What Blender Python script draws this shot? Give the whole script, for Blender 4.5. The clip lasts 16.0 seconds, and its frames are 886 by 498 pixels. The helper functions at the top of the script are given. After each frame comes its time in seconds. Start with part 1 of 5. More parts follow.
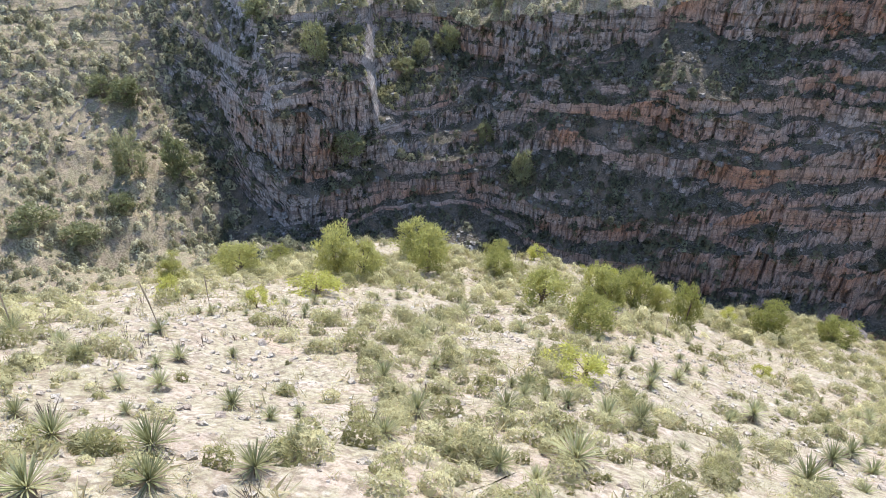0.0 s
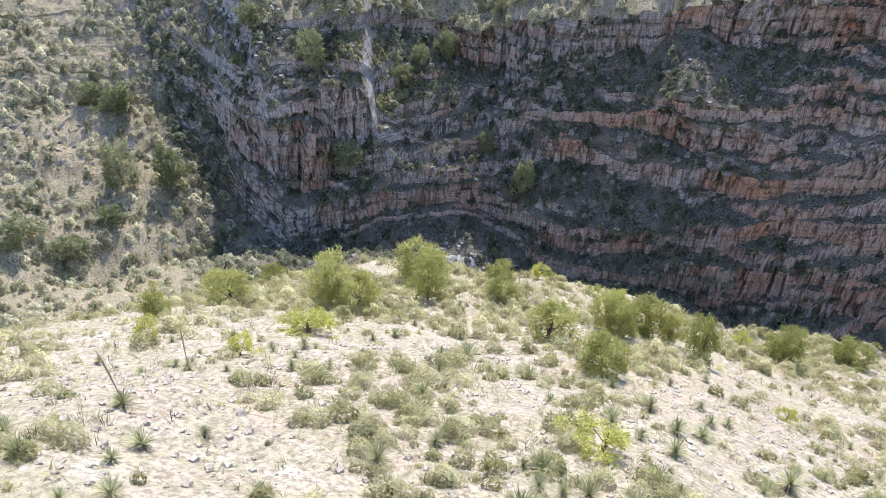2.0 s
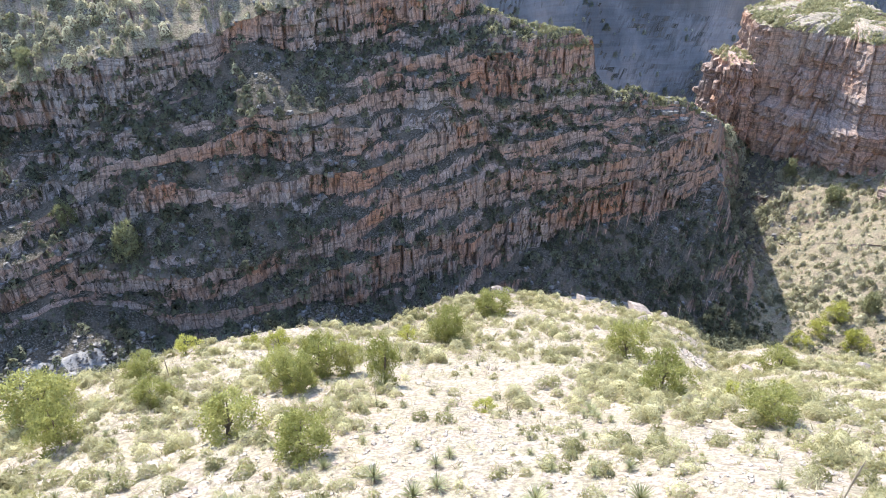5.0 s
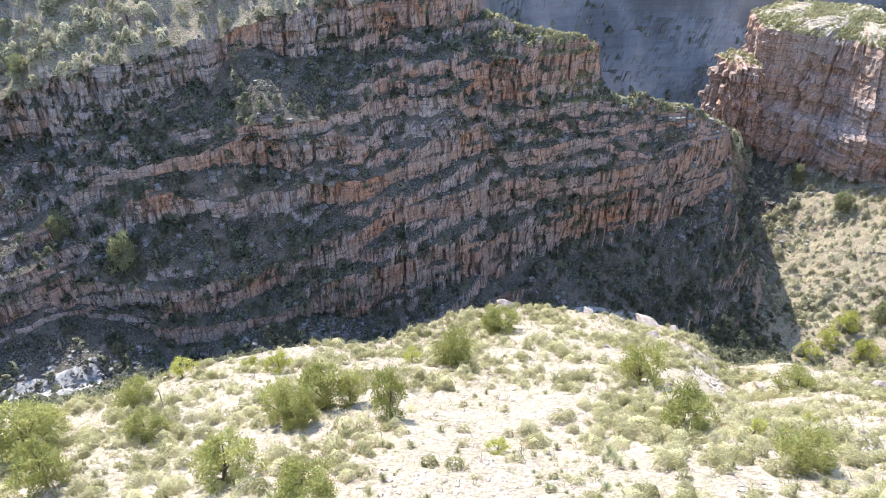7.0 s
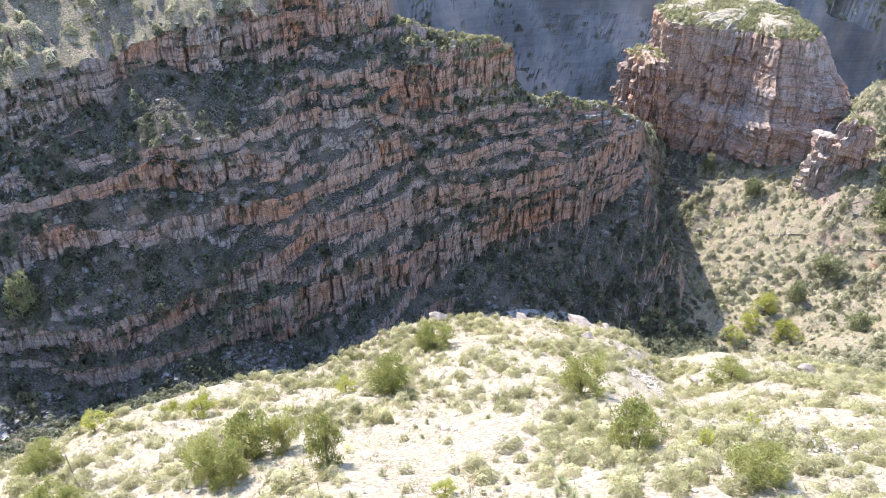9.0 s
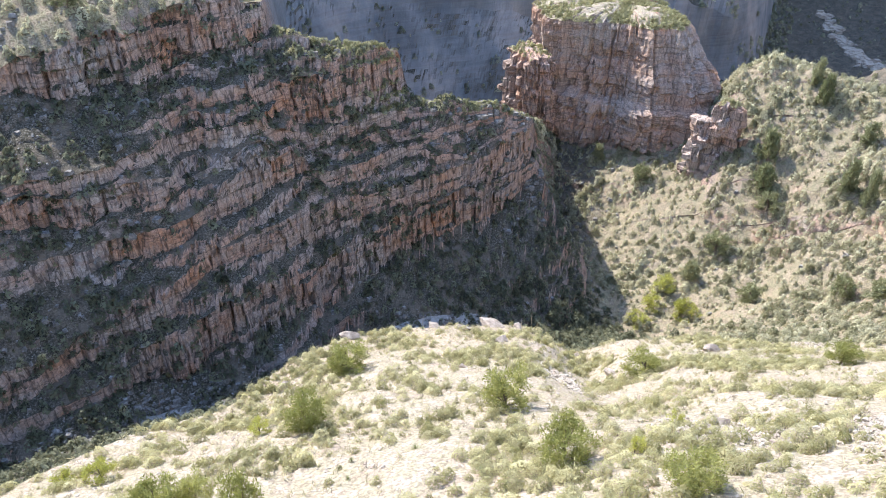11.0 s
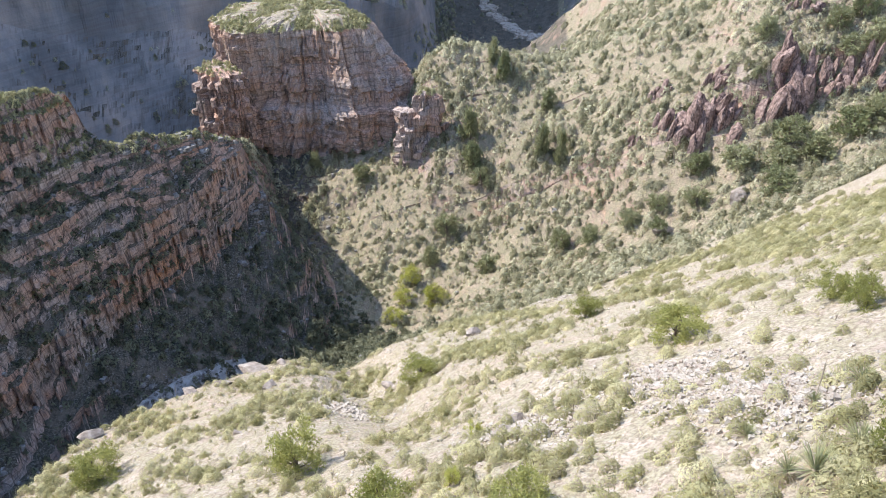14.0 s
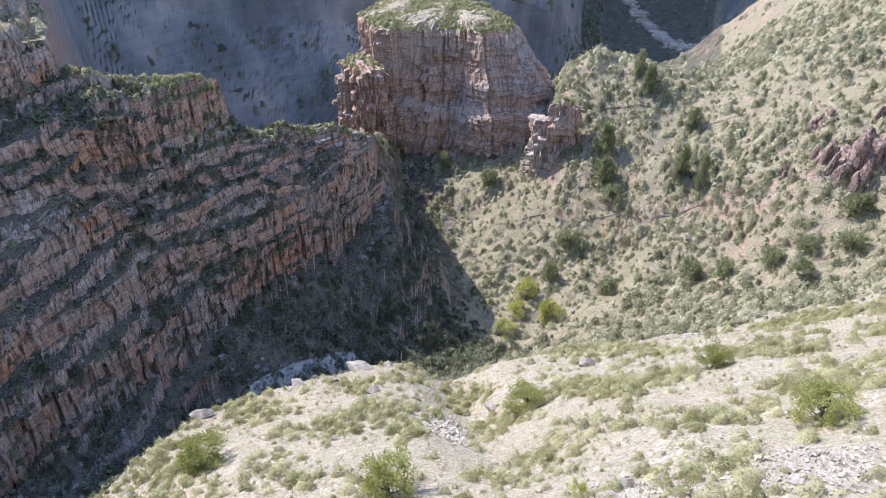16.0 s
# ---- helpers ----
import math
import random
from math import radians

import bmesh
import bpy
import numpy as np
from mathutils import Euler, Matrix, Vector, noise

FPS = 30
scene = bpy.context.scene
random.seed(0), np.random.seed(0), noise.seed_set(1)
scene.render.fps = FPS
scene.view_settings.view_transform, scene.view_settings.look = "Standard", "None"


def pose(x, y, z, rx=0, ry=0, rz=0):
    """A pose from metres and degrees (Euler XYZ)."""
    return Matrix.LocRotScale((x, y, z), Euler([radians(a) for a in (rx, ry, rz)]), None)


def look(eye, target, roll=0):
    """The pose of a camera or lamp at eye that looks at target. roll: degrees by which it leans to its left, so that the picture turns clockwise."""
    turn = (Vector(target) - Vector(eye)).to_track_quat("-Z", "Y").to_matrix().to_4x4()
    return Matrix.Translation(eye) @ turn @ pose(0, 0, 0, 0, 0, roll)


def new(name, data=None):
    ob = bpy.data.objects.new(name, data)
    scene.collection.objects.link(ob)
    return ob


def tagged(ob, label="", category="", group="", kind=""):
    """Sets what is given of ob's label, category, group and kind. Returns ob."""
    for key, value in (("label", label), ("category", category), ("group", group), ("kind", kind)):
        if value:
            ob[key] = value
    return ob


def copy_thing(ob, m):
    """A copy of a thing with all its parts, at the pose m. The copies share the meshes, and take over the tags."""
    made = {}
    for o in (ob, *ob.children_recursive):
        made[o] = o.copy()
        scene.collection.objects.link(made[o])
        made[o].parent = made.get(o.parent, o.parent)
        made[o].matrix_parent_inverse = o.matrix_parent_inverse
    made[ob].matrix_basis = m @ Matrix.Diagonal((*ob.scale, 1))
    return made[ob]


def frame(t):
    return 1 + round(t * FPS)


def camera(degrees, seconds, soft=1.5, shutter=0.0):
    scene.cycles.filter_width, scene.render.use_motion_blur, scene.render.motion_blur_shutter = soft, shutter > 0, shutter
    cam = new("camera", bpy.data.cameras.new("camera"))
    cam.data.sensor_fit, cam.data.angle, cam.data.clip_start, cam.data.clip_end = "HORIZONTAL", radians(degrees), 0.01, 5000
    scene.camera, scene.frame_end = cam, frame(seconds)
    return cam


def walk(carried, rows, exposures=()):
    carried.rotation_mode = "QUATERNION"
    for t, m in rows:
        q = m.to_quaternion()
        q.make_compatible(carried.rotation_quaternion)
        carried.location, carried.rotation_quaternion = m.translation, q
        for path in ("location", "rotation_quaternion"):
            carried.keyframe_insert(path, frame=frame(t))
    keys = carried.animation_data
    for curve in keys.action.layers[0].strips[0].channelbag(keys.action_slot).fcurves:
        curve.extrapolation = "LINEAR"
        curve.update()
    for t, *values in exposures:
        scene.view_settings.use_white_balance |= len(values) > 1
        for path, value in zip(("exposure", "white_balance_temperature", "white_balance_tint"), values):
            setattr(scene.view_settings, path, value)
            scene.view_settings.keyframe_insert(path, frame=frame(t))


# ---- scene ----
cam = camera(64.14, 16.0, 0.5)
PATH = [
    (0.0, pose(-0.00, -9.60, 100.00, 55.33, 0.00, 36.99)),
    (0.5, pose(-0.45, -9.05, 99.93, 55.33, 0.00, 36.98)),
    (1.0, pose(-1.01, -8.35, 99.89, 55.33, 0.00, 36.97)),
    (1.5, pose(-1.63, -7.58, 99.88, 55.34, 0.00, 36.94)),
    (2.0, pose(-2.23, -6.77, 99.88, 55.32, 0.00, 36.93)),
    (2.2, pose(-2.42, -6.42, 99.86, 55.38, 0.00, 36.27)),
    (2.3, pose(-2.51, -6.23, 99.83, 55.41, 0.00, 33.73)),
    (2.4, pose(-2.60, -6.03, 99.80, 55.53, 0.00, 29.36)),
    (2.5, pose(-2.70, -5.83, 99.76, 55.55, 0.00, 24.28)),
    (2.6, pose(-2.82, -5.63, 99.71, 55.64, 0.00, 18.97)),
    (2.7, pose(-2.95, -5.43, 99.65, 55.78, 0.00, 14.14)),
    (2.8, pose(-3.08, -5.23, 99.60, 55.86, 0.00, 9.72)),
    (2.9, pose(-3.22, -5.03, 99.55, 55.94, 0.00, 6.45)),
    (3.0, pose(-3.36, -4.84, 99.51, 56.04, 0.00, 4.43)),
    (3.5, pose(-3.96, -4.01, 99.41, 56.12, 0.00, 1.51)),
    (4.0, pose(-4.36, -3.26, 99.44, 56.12, 0.00, 1.46)),
    (4.2, pose(-4.50, -2.97, 99.46, 56.16, 0.00, 1.38)),
    (6.3, pose(-5.38, 0.11, 99.47, 56.11, 0.00, 1.33)),
    (6.5, pose(-5.44, 0.40, 99.48, 56.12, 0.00, 1.34)),
    (7.0, pose(-5.54, 1.13, 99.52, 56.13, 0.00, 1.35)),
    (7.5, pose(-5.62, 1.87, 99.52, 56.12, 0.00, 1.34)),
    (8.0, pose(-5.66, 2.61, 99.51, 56.12, 0.00, 1.34)),
    (8.5, pose(-5.64, 3.31, 99.47, 56.14, 0.00, 1.04)),
    (8.8, pose(-5.63, 3.75, 99.43, 56.25, 0.00, -2.85)),
    (9.0, pose(-5.64, 4.04, 99.40, 56.25, 0.00, -5.87)),
    (9.2, pose(-5.65, 4.34, 99.37, 56.29, 0.00, -8.29)),
    (11.3, pose(-5.68, 7.20, 99.34, 56.35, 0.00, -19.06)),
    (11.4, pose(-5.68, 7.37, 99.33, 56.47, 0.00, -21.53)),
    (11.5, pose(-5.67, 7.54, 99.31, 56.44, 0.00, -22.97)),
    (12.0, pose(-5.55, 8.34, 99.24, 56.48, 0.00, -25.10)),
    (12.5, pose(-5.16, 9.06, 99.12, 56.53, 0.00, -28.45)),
    (12.6, pose(-5.11, 9.22, 99.10, 56.57, 0.00, -31.85)),
    (12.7, pose(-5.07, 9.39, 99.09, 56.60, 0.00, -34.72)),
    (13.0, pose(-4.99, 9.90, 99.07, 56.64, 0.00, -38.94)),
    (13.5, pose(-4.82, 10.64, 99.09, 56.64, 0.00, -40.83)),
    (14.0, pose(-4.56, 11.27, 99.13, 56.62, 0.00, -40.87)),
    (14.5, pose(-4.27, 11.90, 99.20, 56.59, 0.00, -40.91)),
    (15.0, pose(-3.92, 12.65, 99.32, 56.56, 0.00, -40.55)),
    (15.2, pose(-3.73, 12.95, 99.36, 56.54, 0.00, -36.03)),
    (15.5, pose(-3.37, 13.39, 99.41, 56.46, 0.00, -30.49)),
    (16.0, pose(-2.62, 14.15, 99.50, 56.46, 0.00, -29.32)),
]
walk(cam, PATH, [(0, 1.35, 6450, 10), (3, 1.57, 6250, 10.5), (6.5, 1.8, 6250, 10.5), (9, 1.84, 6250, 10.5), (11.5, 1.65, 6350, 10.5), (13.5, 1.44, 6350, 10.5), (15, 1.4, 6200, 10.5), (16, 1.38, 6000, 11)])

# ---- light ----
SUN_AZ, SUN_EL = -31.0, 50.0          # degrees: azimuth from +y towards +x, height
world = bpy.data.worlds.new("sky")
scene.world = world
world.use_nodes = True
wn = world.node_tree
sky = wn.nodes.new("ShaderNodeTexSky")
sky.sky_type = "NISHITA"
sky.sun_disc = False
sky.sun_elevation = radians(SUN_EL)
sky.ozone_density, sky.dust_density = 2.2, 0.6
sky.sun_rotation = radians(SUN_AZ)
wn.links.new(sky.outputs[0], wn.nodes["Background"].inputs[0])
wn.nodes["Background"].inputs[1].default_value = 0.15
sun = new("sun", bpy.data.lights.new("sun", "SUN"))
sun.data.energy, sun.data.angle, sun.data.color = 2.9, radians(0.5), (1.0, 0.95, 0.86)
_d = Vector((math.sin(radians(SUN_AZ)) * math.cos(radians(SUN_EL)), math.cos(radians(SUN_AZ)) * math.cos(radians(SUN_EL)), math.sin(radians(SUN_EL))))
sun.matrix_world = look(_d * 400, (0, 0, 0))


# ---- landform ----
PIVOT = (-5.0, 0.0)


def near_height(x, y):
    """The hillside under the camera: a spur that falls towards the canyon, with one gully."""
    u, v = np.clip(x / 50, -2.6, 2.6), np.clip(y / 50, -1.6, 1.9)
    z = (87.19 + 8.79 * u - 34.38 * v - 7.76 * u * u - 15.24 * u * v + 1.8 * v * v
         + 3.0 * u ** 3 - 0.09 * u * u * v + 3.58 * u * v * v + 0.37 * v ** 3)
    z = z - 2.2 * np.exp(-((x + 13) / 11) ** 2 - ((y - 58) / 10) ** 2) + 1.3 * np.exp(-((x + 45) / 9) ** 2 - ((y - 39) / 8) ** 2)
    return z - 4.0 * np.exp(-((x - 14 - 0.42 * (y - 30)) / 5.0) ** 2) * np.clip((y - 34) / 20, 0, 1)


# Lines that run along the canyon from its upper to its lower end: (x, y, z).
EDGE = [(-75, -30, 0), (-68, 5, 0), (-60, 20, 0), (-48, 36, 0), (-37, 44, 0), (-25, 52, 0), (-12, 61, 0), (3, 77, 0), (13, 79, 0),
        (24, 82, 0), (29, 80, 0), (40, 72, 0), (60, 68, 0), (78, 58, 0), (90, 50, 0), (104, 42, 0), (125, 0, 0), (120, -30, 0)]
CREEK = [(-105, -30, 48), (-95, 5, 43), (-90, 25, 40), (-80, 48, 37), (-56, 66, 33), (-34, 75, 30), (-14, 83, 27), (0, 90, 24),
         (18, 94, 20), (36, 96, 15), (48, 96, 12), (55, 93, 12), (66, 90, 13), (78, 86, 17), (88, 76, 24), (96, 66, 31), (106, 57, 38), (124, 45, 47), (150, 0, 64), (150, -30, 75)]
# Foot and top of each cliff band, from the lowest (A) to the highest (G); past the tip of the promontory they run on over the hillside.
A_FOOT = [(-124.5, -25.4, 55.4), (-114.0, 19.2, 49.5), (-104.1, 44.1, 45.9), (-99.9, 50.0, 45.0), (-89.4, 52.7, 40.6), (-86.8, 52.3, 39.6), (-82.8, 52.1, 38.3),
    (-79.6, 52.0, 37.4), (-77.0, 52.3, 36.8), (-73.6, 56.8, 36.7), (-71.3, 60.7, 36.9), (-69.3, 66.1, 37.8), (-62.1, 72.1, 37.3), (-58.0, 76.2, 37.5),
    (-54.8, 77.0, 36.8), (-45.2, 75.6, 33.2), (-38.6, 77.6, 32.3), (-35.3, 79.0, 32.1), (-31.2, 81.1, 31.4), (-23.5, 85.6, 30.9), (-19.3, 87.1, 30.3),
    (-14.6, 89.9, 30.4), (-1.6, 98.6, 29.1)]
A_FOOT += [(3.6, 102.6, 29.3), (13.9, 108.0, 29.2), (19.6, 111.8, 29.8), (30.8, 115.7, 29.0), (34.2, 117.2, 29.0), (36.9, 118.3, 29.1), (43.1, 123.5, 30.9),
    (46.8, 125.8, 31.6), (48.2, 124.1, 30.3), (50.1, 117.1, 25.6), (50.8, 113.9, 20.2), (51.6, 111.6, 17.5), (51.6, 109.6, 16.0), (51.0, 106.3, 14.0),
    (58.0, 104.0, 10.0), (70.1, 100.0, 11.0), (82.0, 96.0, 14.0), (94.0, 84.0, 22.0), (102.1, 71.9, 33.0), (111.1, 62.0, 39.0), (116.3, 59.1, 41.7),
    (140.6, 39.0, 54.5), (165.4, -24.0, 78.0)]
A_TOP = [(-139.9, -28.7, 61.9), (-128.2, 21.7, 55.8), (-116.4, 49.6, 52.0), (-111.7, 56.0, 50.9), (-93.7, 55.4, 46.0), (-87.8, 53.6, 43.4), (-81.5, 52.8, 40.0),
    (-77.3, 52.5, 37.5), (-73.9, 57.0, 37.3), (-71.5, 61.1, 37.6), (-69.5, 66.3, 38.5), (-62.3, 72.3, 38.0), (-58.2, 76.5, 38.2), (-54.8, 77.3, 37.5),
    (-45.4, 76.1, 35.9), (-38.5, 78.1, 33.9), (-35.4, 79.3, 33.5), (-31.2, 81.5, 32.7), (-26.4, 84.6, 34.7), (-23.1, 86.8, 36.7), (-19.2, 88.6, 37.6),
    (-14.7, 91.1, 37.1), (-6.4, 96.8, 36.3)]
A_TOP += [(-1.7, 99.6, 35.3), (3.5, 103.6, 35.5), (13.4, 108.9, 35.8), (18.9, 112.4, 36.4), (31.4, 117.0, 35.8), (37.3, 119.5, 36.0), (46.0, 125.7, 34.5),
    (46.4, 125.8, 34.3), (47.0, 126.1, 33.3), (48.2, 124.7, 30.7), (50.2, 117.4, 25.6), (52.2, 117.3, 19.4), (56.2, 120.1, 14.4), (59.1, 121.6, 10.1),
    (60.1, 119.9, 9.5), (72.0, 112.0, 11.0), (85.9, 106.1, 15.0), (100.0, 91.9, 27.0), (108.0, 78.0, 38.0), (116.0, 66.0, 43.0), (122.4, 62.1, 46.1),
    (147.6, 40.9, 58.7), (175.3, -25.3, 83.5)]
B_FOOT = [(-139.9, -28.7, 61.9), (-128.2, 21.7, 55.8), (-118.6, 50.6, 53.9), (-113.6, 56.8, 53.1), (-111.3, 57.2, 52.5), (-95.7, 56.7, 47.7), (-89.5, 54.7, 44.7),
    (-87.1, 54.1, 43.4), (-81.7, 53.3, 40.4), (-77.9, 53.0, 38.0), (-74.4, 57.6, 37.9), (-72.0, 61.6, 38.1), (-70.1, 66.9, 39.1), (-62.7, 73.1, 38.6),
    (-58.7, 77.2, 38.8), (-55.7, 78.0, 38.1), (-46.3, 77.6, 37.2), (-40.5, 79.7, 35.8), (-35.2, 82.1, 35.0), (-32.2, 85.3, 35.6), (-27.8, 86.4, 36.1),
    (-23.4, 88.2, 37.8)]
B_FOOT += [(-19.4, 92.0, 39.9), (-15.2, 95.2, 40.1), (-6.2, 100.2, 38.6), (4.0, 106.9, 37.8), (14.6, 111.0, 37.1), (31.3, 117.2, 36.0), (37.4, 119.8, 36.3),
    (45.2, 125.4, 34.7), (47.7, 130.4, 34.8), (50.3, 135.5, 34.0), (52.1, 136.4, 31.2), (52.4, 136.5, 30.3), (53.7, 135.7, 22.2), (56.1, 134.7, 12.7),
    (62.5, 124.8, 10.6), (75.0, 116.4, 13.7), (88.5, 109.1, 18.3), (102.4, 94.0, 30.6), (110.0, 79.3, 40.3), (117.4, 67.6, 44.5), (124.2, 63.0, 47.7),
    (147.6, 40.9, 58.7), (175.3, -25.3, 83.5)]
B_TOP = [(-149.8, -30.8, 66.0), (-137.9, 23.4, 60.0), (-120.3, 51.3, 55.4), (-114.8, 57.4, 54.6), (-113.0, 58.1, 54.2), (-97.3, 57.7, 48.9), (-91.5, 55.7, 46.8),
    (-88.1, 54.8, 45.6), (-82.6, 53.9, 43.9), (-78.6, 53.5, 42.5), (-74.7, 58.7, 42.0), (-72.5, 62.3, 42.4), (-70.4, 67.5, 42.8), (-67.6, 70.0, 42.1),
    (-63.2, 73.5, 42.0), (-59.0, 77.8, 42.5), (-56.0, 78.6, 41.7), (-47.3, 78.2, 40.7), (-46.1, 78.3, 40.3), (-40.8, 80.3, 39.5), (-34.9, 83.2, 38.5),
    (-31.9, 86.3, 39.4), (-31.1, 86.5, 39.8), (-27.6, 87.3, 40.0), (-23.6, 88.8, 41.1)]
B_TOP += [(-15.1, 96.1, 44.0), (-10.9, 98.8, 42.9), (-6.2, 101.0, 43.1), (3.1, 107.3, 43.2), (13.2, 111.2, 41.0), (18.5, 113.4, 41.3), (29.3, 117.3, 40.2),
    (37.5, 120.8, 42.9), (40.9, 123.4, 43.1), (45.6, 126.6, 41.6), (48.5, 132.5, 36.7), (51.4, 138.3, 30.3), (53.3, 138.7, 25.1), (54.9, 138.3, 17.6),
    (57.5, 138.4, 12.8), (57.9, 137.9, 12.3), (64.0, 128.7, 11.3), (77.3, 119.7, 15.6), (90.0, 111.7, 20.6), (104.2, 95.6, 33.3), (111.5, 80.1, 42.2),
    (118.7, 68.3, 45.7), (125.6, 63.7, 48.9), (153.5, 42.5, 62.4), (185.2, -26.7, 88.9)]
C_FOOT = [(-149.8, -30.8, 66.0), (-137.9, 23.4, 60.0), (-121.9, 52.1, 56.8), (-114.6, 59.0, 55.9), (-98.8, 58.6, 50.2), (-94.0, 57.2, 48.6), (-90.0, 56.1, 47.3),
    (-85.0, 55.6, 46.2), (-81.4, 55.5, 45.3), (-73.5, 65.2, 44.2), (-72.1, 68.3, 44.3), (-63.3, 73.9, 42.1), (-60.8, 76.8, 42.8), (-58.4, 80.1, 43.7),
    (-57.4, 80.8, 43.8), (-53.5, 84.1, 46.2), (-51.0, 85.0, 46.9), (-39.8, 89.8, 45.6), (-34.6, 92.2, 44.4), (-32.8, 92.1, 44.5), (-27.9, 93.8, 45.2),
    (-23.3, 94.3, 45.2), (-17.9, 96.7, 45.3), (-15.5, 98.6, 46.1), (-13.1, 101.3, 46.4), (-10.2, 103.0, 46.1), (-6.5, 105.2, 46.6), (-1.7, 109.6, 47.7)]
C_FOOT += [(0.2, 110.0, 47.0), (3.2, 108.9, 44.6), (8.1, 111.1, 43.7), (13.0, 113.8, 43.4), (18.6, 117.2, 44.6), (23.9, 116.8, 42.1), (29.3, 118.1, 41.0),
    (35.0, 120.9, 43.1), (37.9, 121.8, 43.8), (40.8, 123.8, 43.7), (45.9, 127.2, 42.2), (47.6, 130.8, 39.1), (49.3, 134.3, 35.5), (50.9, 137.7, 31.3),
    (52.6, 141.0, 26.7), (56.0, 141.0, 13.0), (59.1, 141.9, 12.0), (66.1, 132.0, 12.0), (83.2, 120.5, 19.2), (86.0, 119.0, 21.9), (93.1, 114.0, 24.8),
    (107.0, 98.1, 35.3), (114.9, 82.4, 44.4), (118.3, 77.1, 46.4), (120.5, 69.3, 47.4), (122.2, 67.6, 48.0), (127.0, 64.4, 50.1), (153.5, 42.5, 62.4),
    (185.2, -26.7, 88.9)]
C_TOP = [(-151.8, -31.2, 67.0), (-139.8, 23.8, 61.0), (-123.7, 52.9, 57.8), (-116.5, 60.0, 57.0), (-101.1, 60.0, 54.9), (-95.5, 58.4, 54.4), (-91.0, 57.1, 54.0),
    (-82.7, 56.4, 54.3), (-79.5, 60.5, 54.2), (-76.1, 63.5, 49.7), (-74.0, 65.9, 48.9), (-72.4, 68.9, 47.7), (-68.5, 71.5, 44.7), (-63.6, 74.2, 44.6),
    (-61.0, 77.0, 44.2), (-57.6, 81.0, 44.8), (-53.6, 84.5, 48.3), (-50.7, 85.9, 51.2), (-48.9, 87.0, 51.7), (-41.1, 89.8, 47.1), (-34.8, 92.8, 47.5),
    (-32.8, 92.7, 47.8), (-28.0, 94.4, 48.8), (-24.8, 94.7, 49.3), (-17.8, 97.3, 48.5), (-14.3, 100.5, 48.9), (-10.1, 104.1, 51.8), (-6.5, 106.2, 52.3),
    (-1.9, 110.3, 52.2), (0.2, 110.5, 49.5)]
C_TOP += [(3.0, 109.2, 46.7), (8.1, 111.6, 46.5), (13.1, 114.2, 45.5), (18.5, 117.4, 46.2), (24.0, 117.2, 43.6), (29.4, 118.4, 41.6), (34.8, 121.1, 43.5),
    (38.0, 122.2, 44.0), (41.2, 124.3, 43.7), (46.0, 127.5, 42.1), (50.1, 136.3, 35.3), (54.1, 144.9, 26.6), (57.9, 146.0, 14.4), (58.2, 146.1, 14.0),
    (62.1, 147.9, 14.0), (70.0, 140.0, 16.0), (82.0, 130.0, 20.0), (87.3, 126.1, 22.6), (88.6, 122.0, 25.8), (95.3, 117.0, 28.5), (105.0, 106.6, 33.7),
    (111.7, 97.6, 38.9), (114.3, 92.9, 42.2), (118.2, 85.0, 46.5), (121.8, 79.2, 48.9), (122.8, 70.6, 53.4), (124.3, 68.7, 54.6), (129.5, 65.6, 56.0),
    (157.5, 43.5, 66.0), (190.2, -27.4, 92.1)]
D_FOOT = [(-151.8, -31.2, 67.0), (-139.8, 23.8, 61.0), (-125.9, 53.8, 58.7), (-117.7, 60.7, 58.0), (-102.4, 60.9, 55.7), (-96.8, 59.1, 55.1), (-92.0, 57.8, 54.7),
    (-83.3, 56.9, 54.8), (-80.0, 61.0, 54.8), (-79.9, 62.9, 54.3), (-76.4, 64.1, 50.1), (-74.5, 66.6, 49.5), (-71.6, 74.7, 48.0), (-66.5, 77.3, 47.8),
    (-63.6, 80.6, 47.6), (-59.7, 84.3, 47.7), (-56.2, 87.6, 50.9), (-51.9, 88.1, 53.1), (-49.6, 88.3, 52.9), (-42.8, 94.1, 50.6), (-35.7, 95.8, 49.9),
    (-31.9, 95.8, 50.1), (-25.1, 97.1, 51.2), (-20.5, 98.7, 50.6), (-17.0, 102.5, 51.8), (-13.6, 104.6, 51.7), (-10.1, 105.2, 52.6), (-6.5, 107.3, 53.1),
    (-1.9, 110.9, 52.7), (0.3, 112.0, 50.6)]
D_FOOT += [(3.0, 111.7, 48.7), (8.2, 113.8, 48.2), (13.1, 115.8, 46.9), (18.4, 118.2, 46.9), (24.3, 119.4, 45.4), (30.6, 122.4, 44.8), (38.9, 124.0, 45.4),
    (41.6, 125.2, 44.5), (46.2, 128.0, 42.5), (50.5, 137.3, 35.7), (54.8, 146.5, 27.3), (58.7, 147.8, 16.7), (62.6, 149.7, 15.0), (70.9, 141.6, 17.0),
    (83.0, 131.5, 20.8), (88.1, 127.2, 23.9), (90.7, 125.2, 29.3), (91.2, 124.9, 29.6), (95.0, 122.1, 31.4), (107.8, 109.3, 35.9), (111.4, 104.8, 38.0),
    (114.7, 100.1, 40.7), (117.5, 95.3, 44.2), (121.8, 87.1, 48.6), (125.3, 81.4, 51.2), (125.5, 71.7, 55.6), (126.5, 69.9, 56.5), (131.8, 66.7, 57.9),
    (157.5, 43.5, 66.0), (190.2, -27.4, 92.1)]
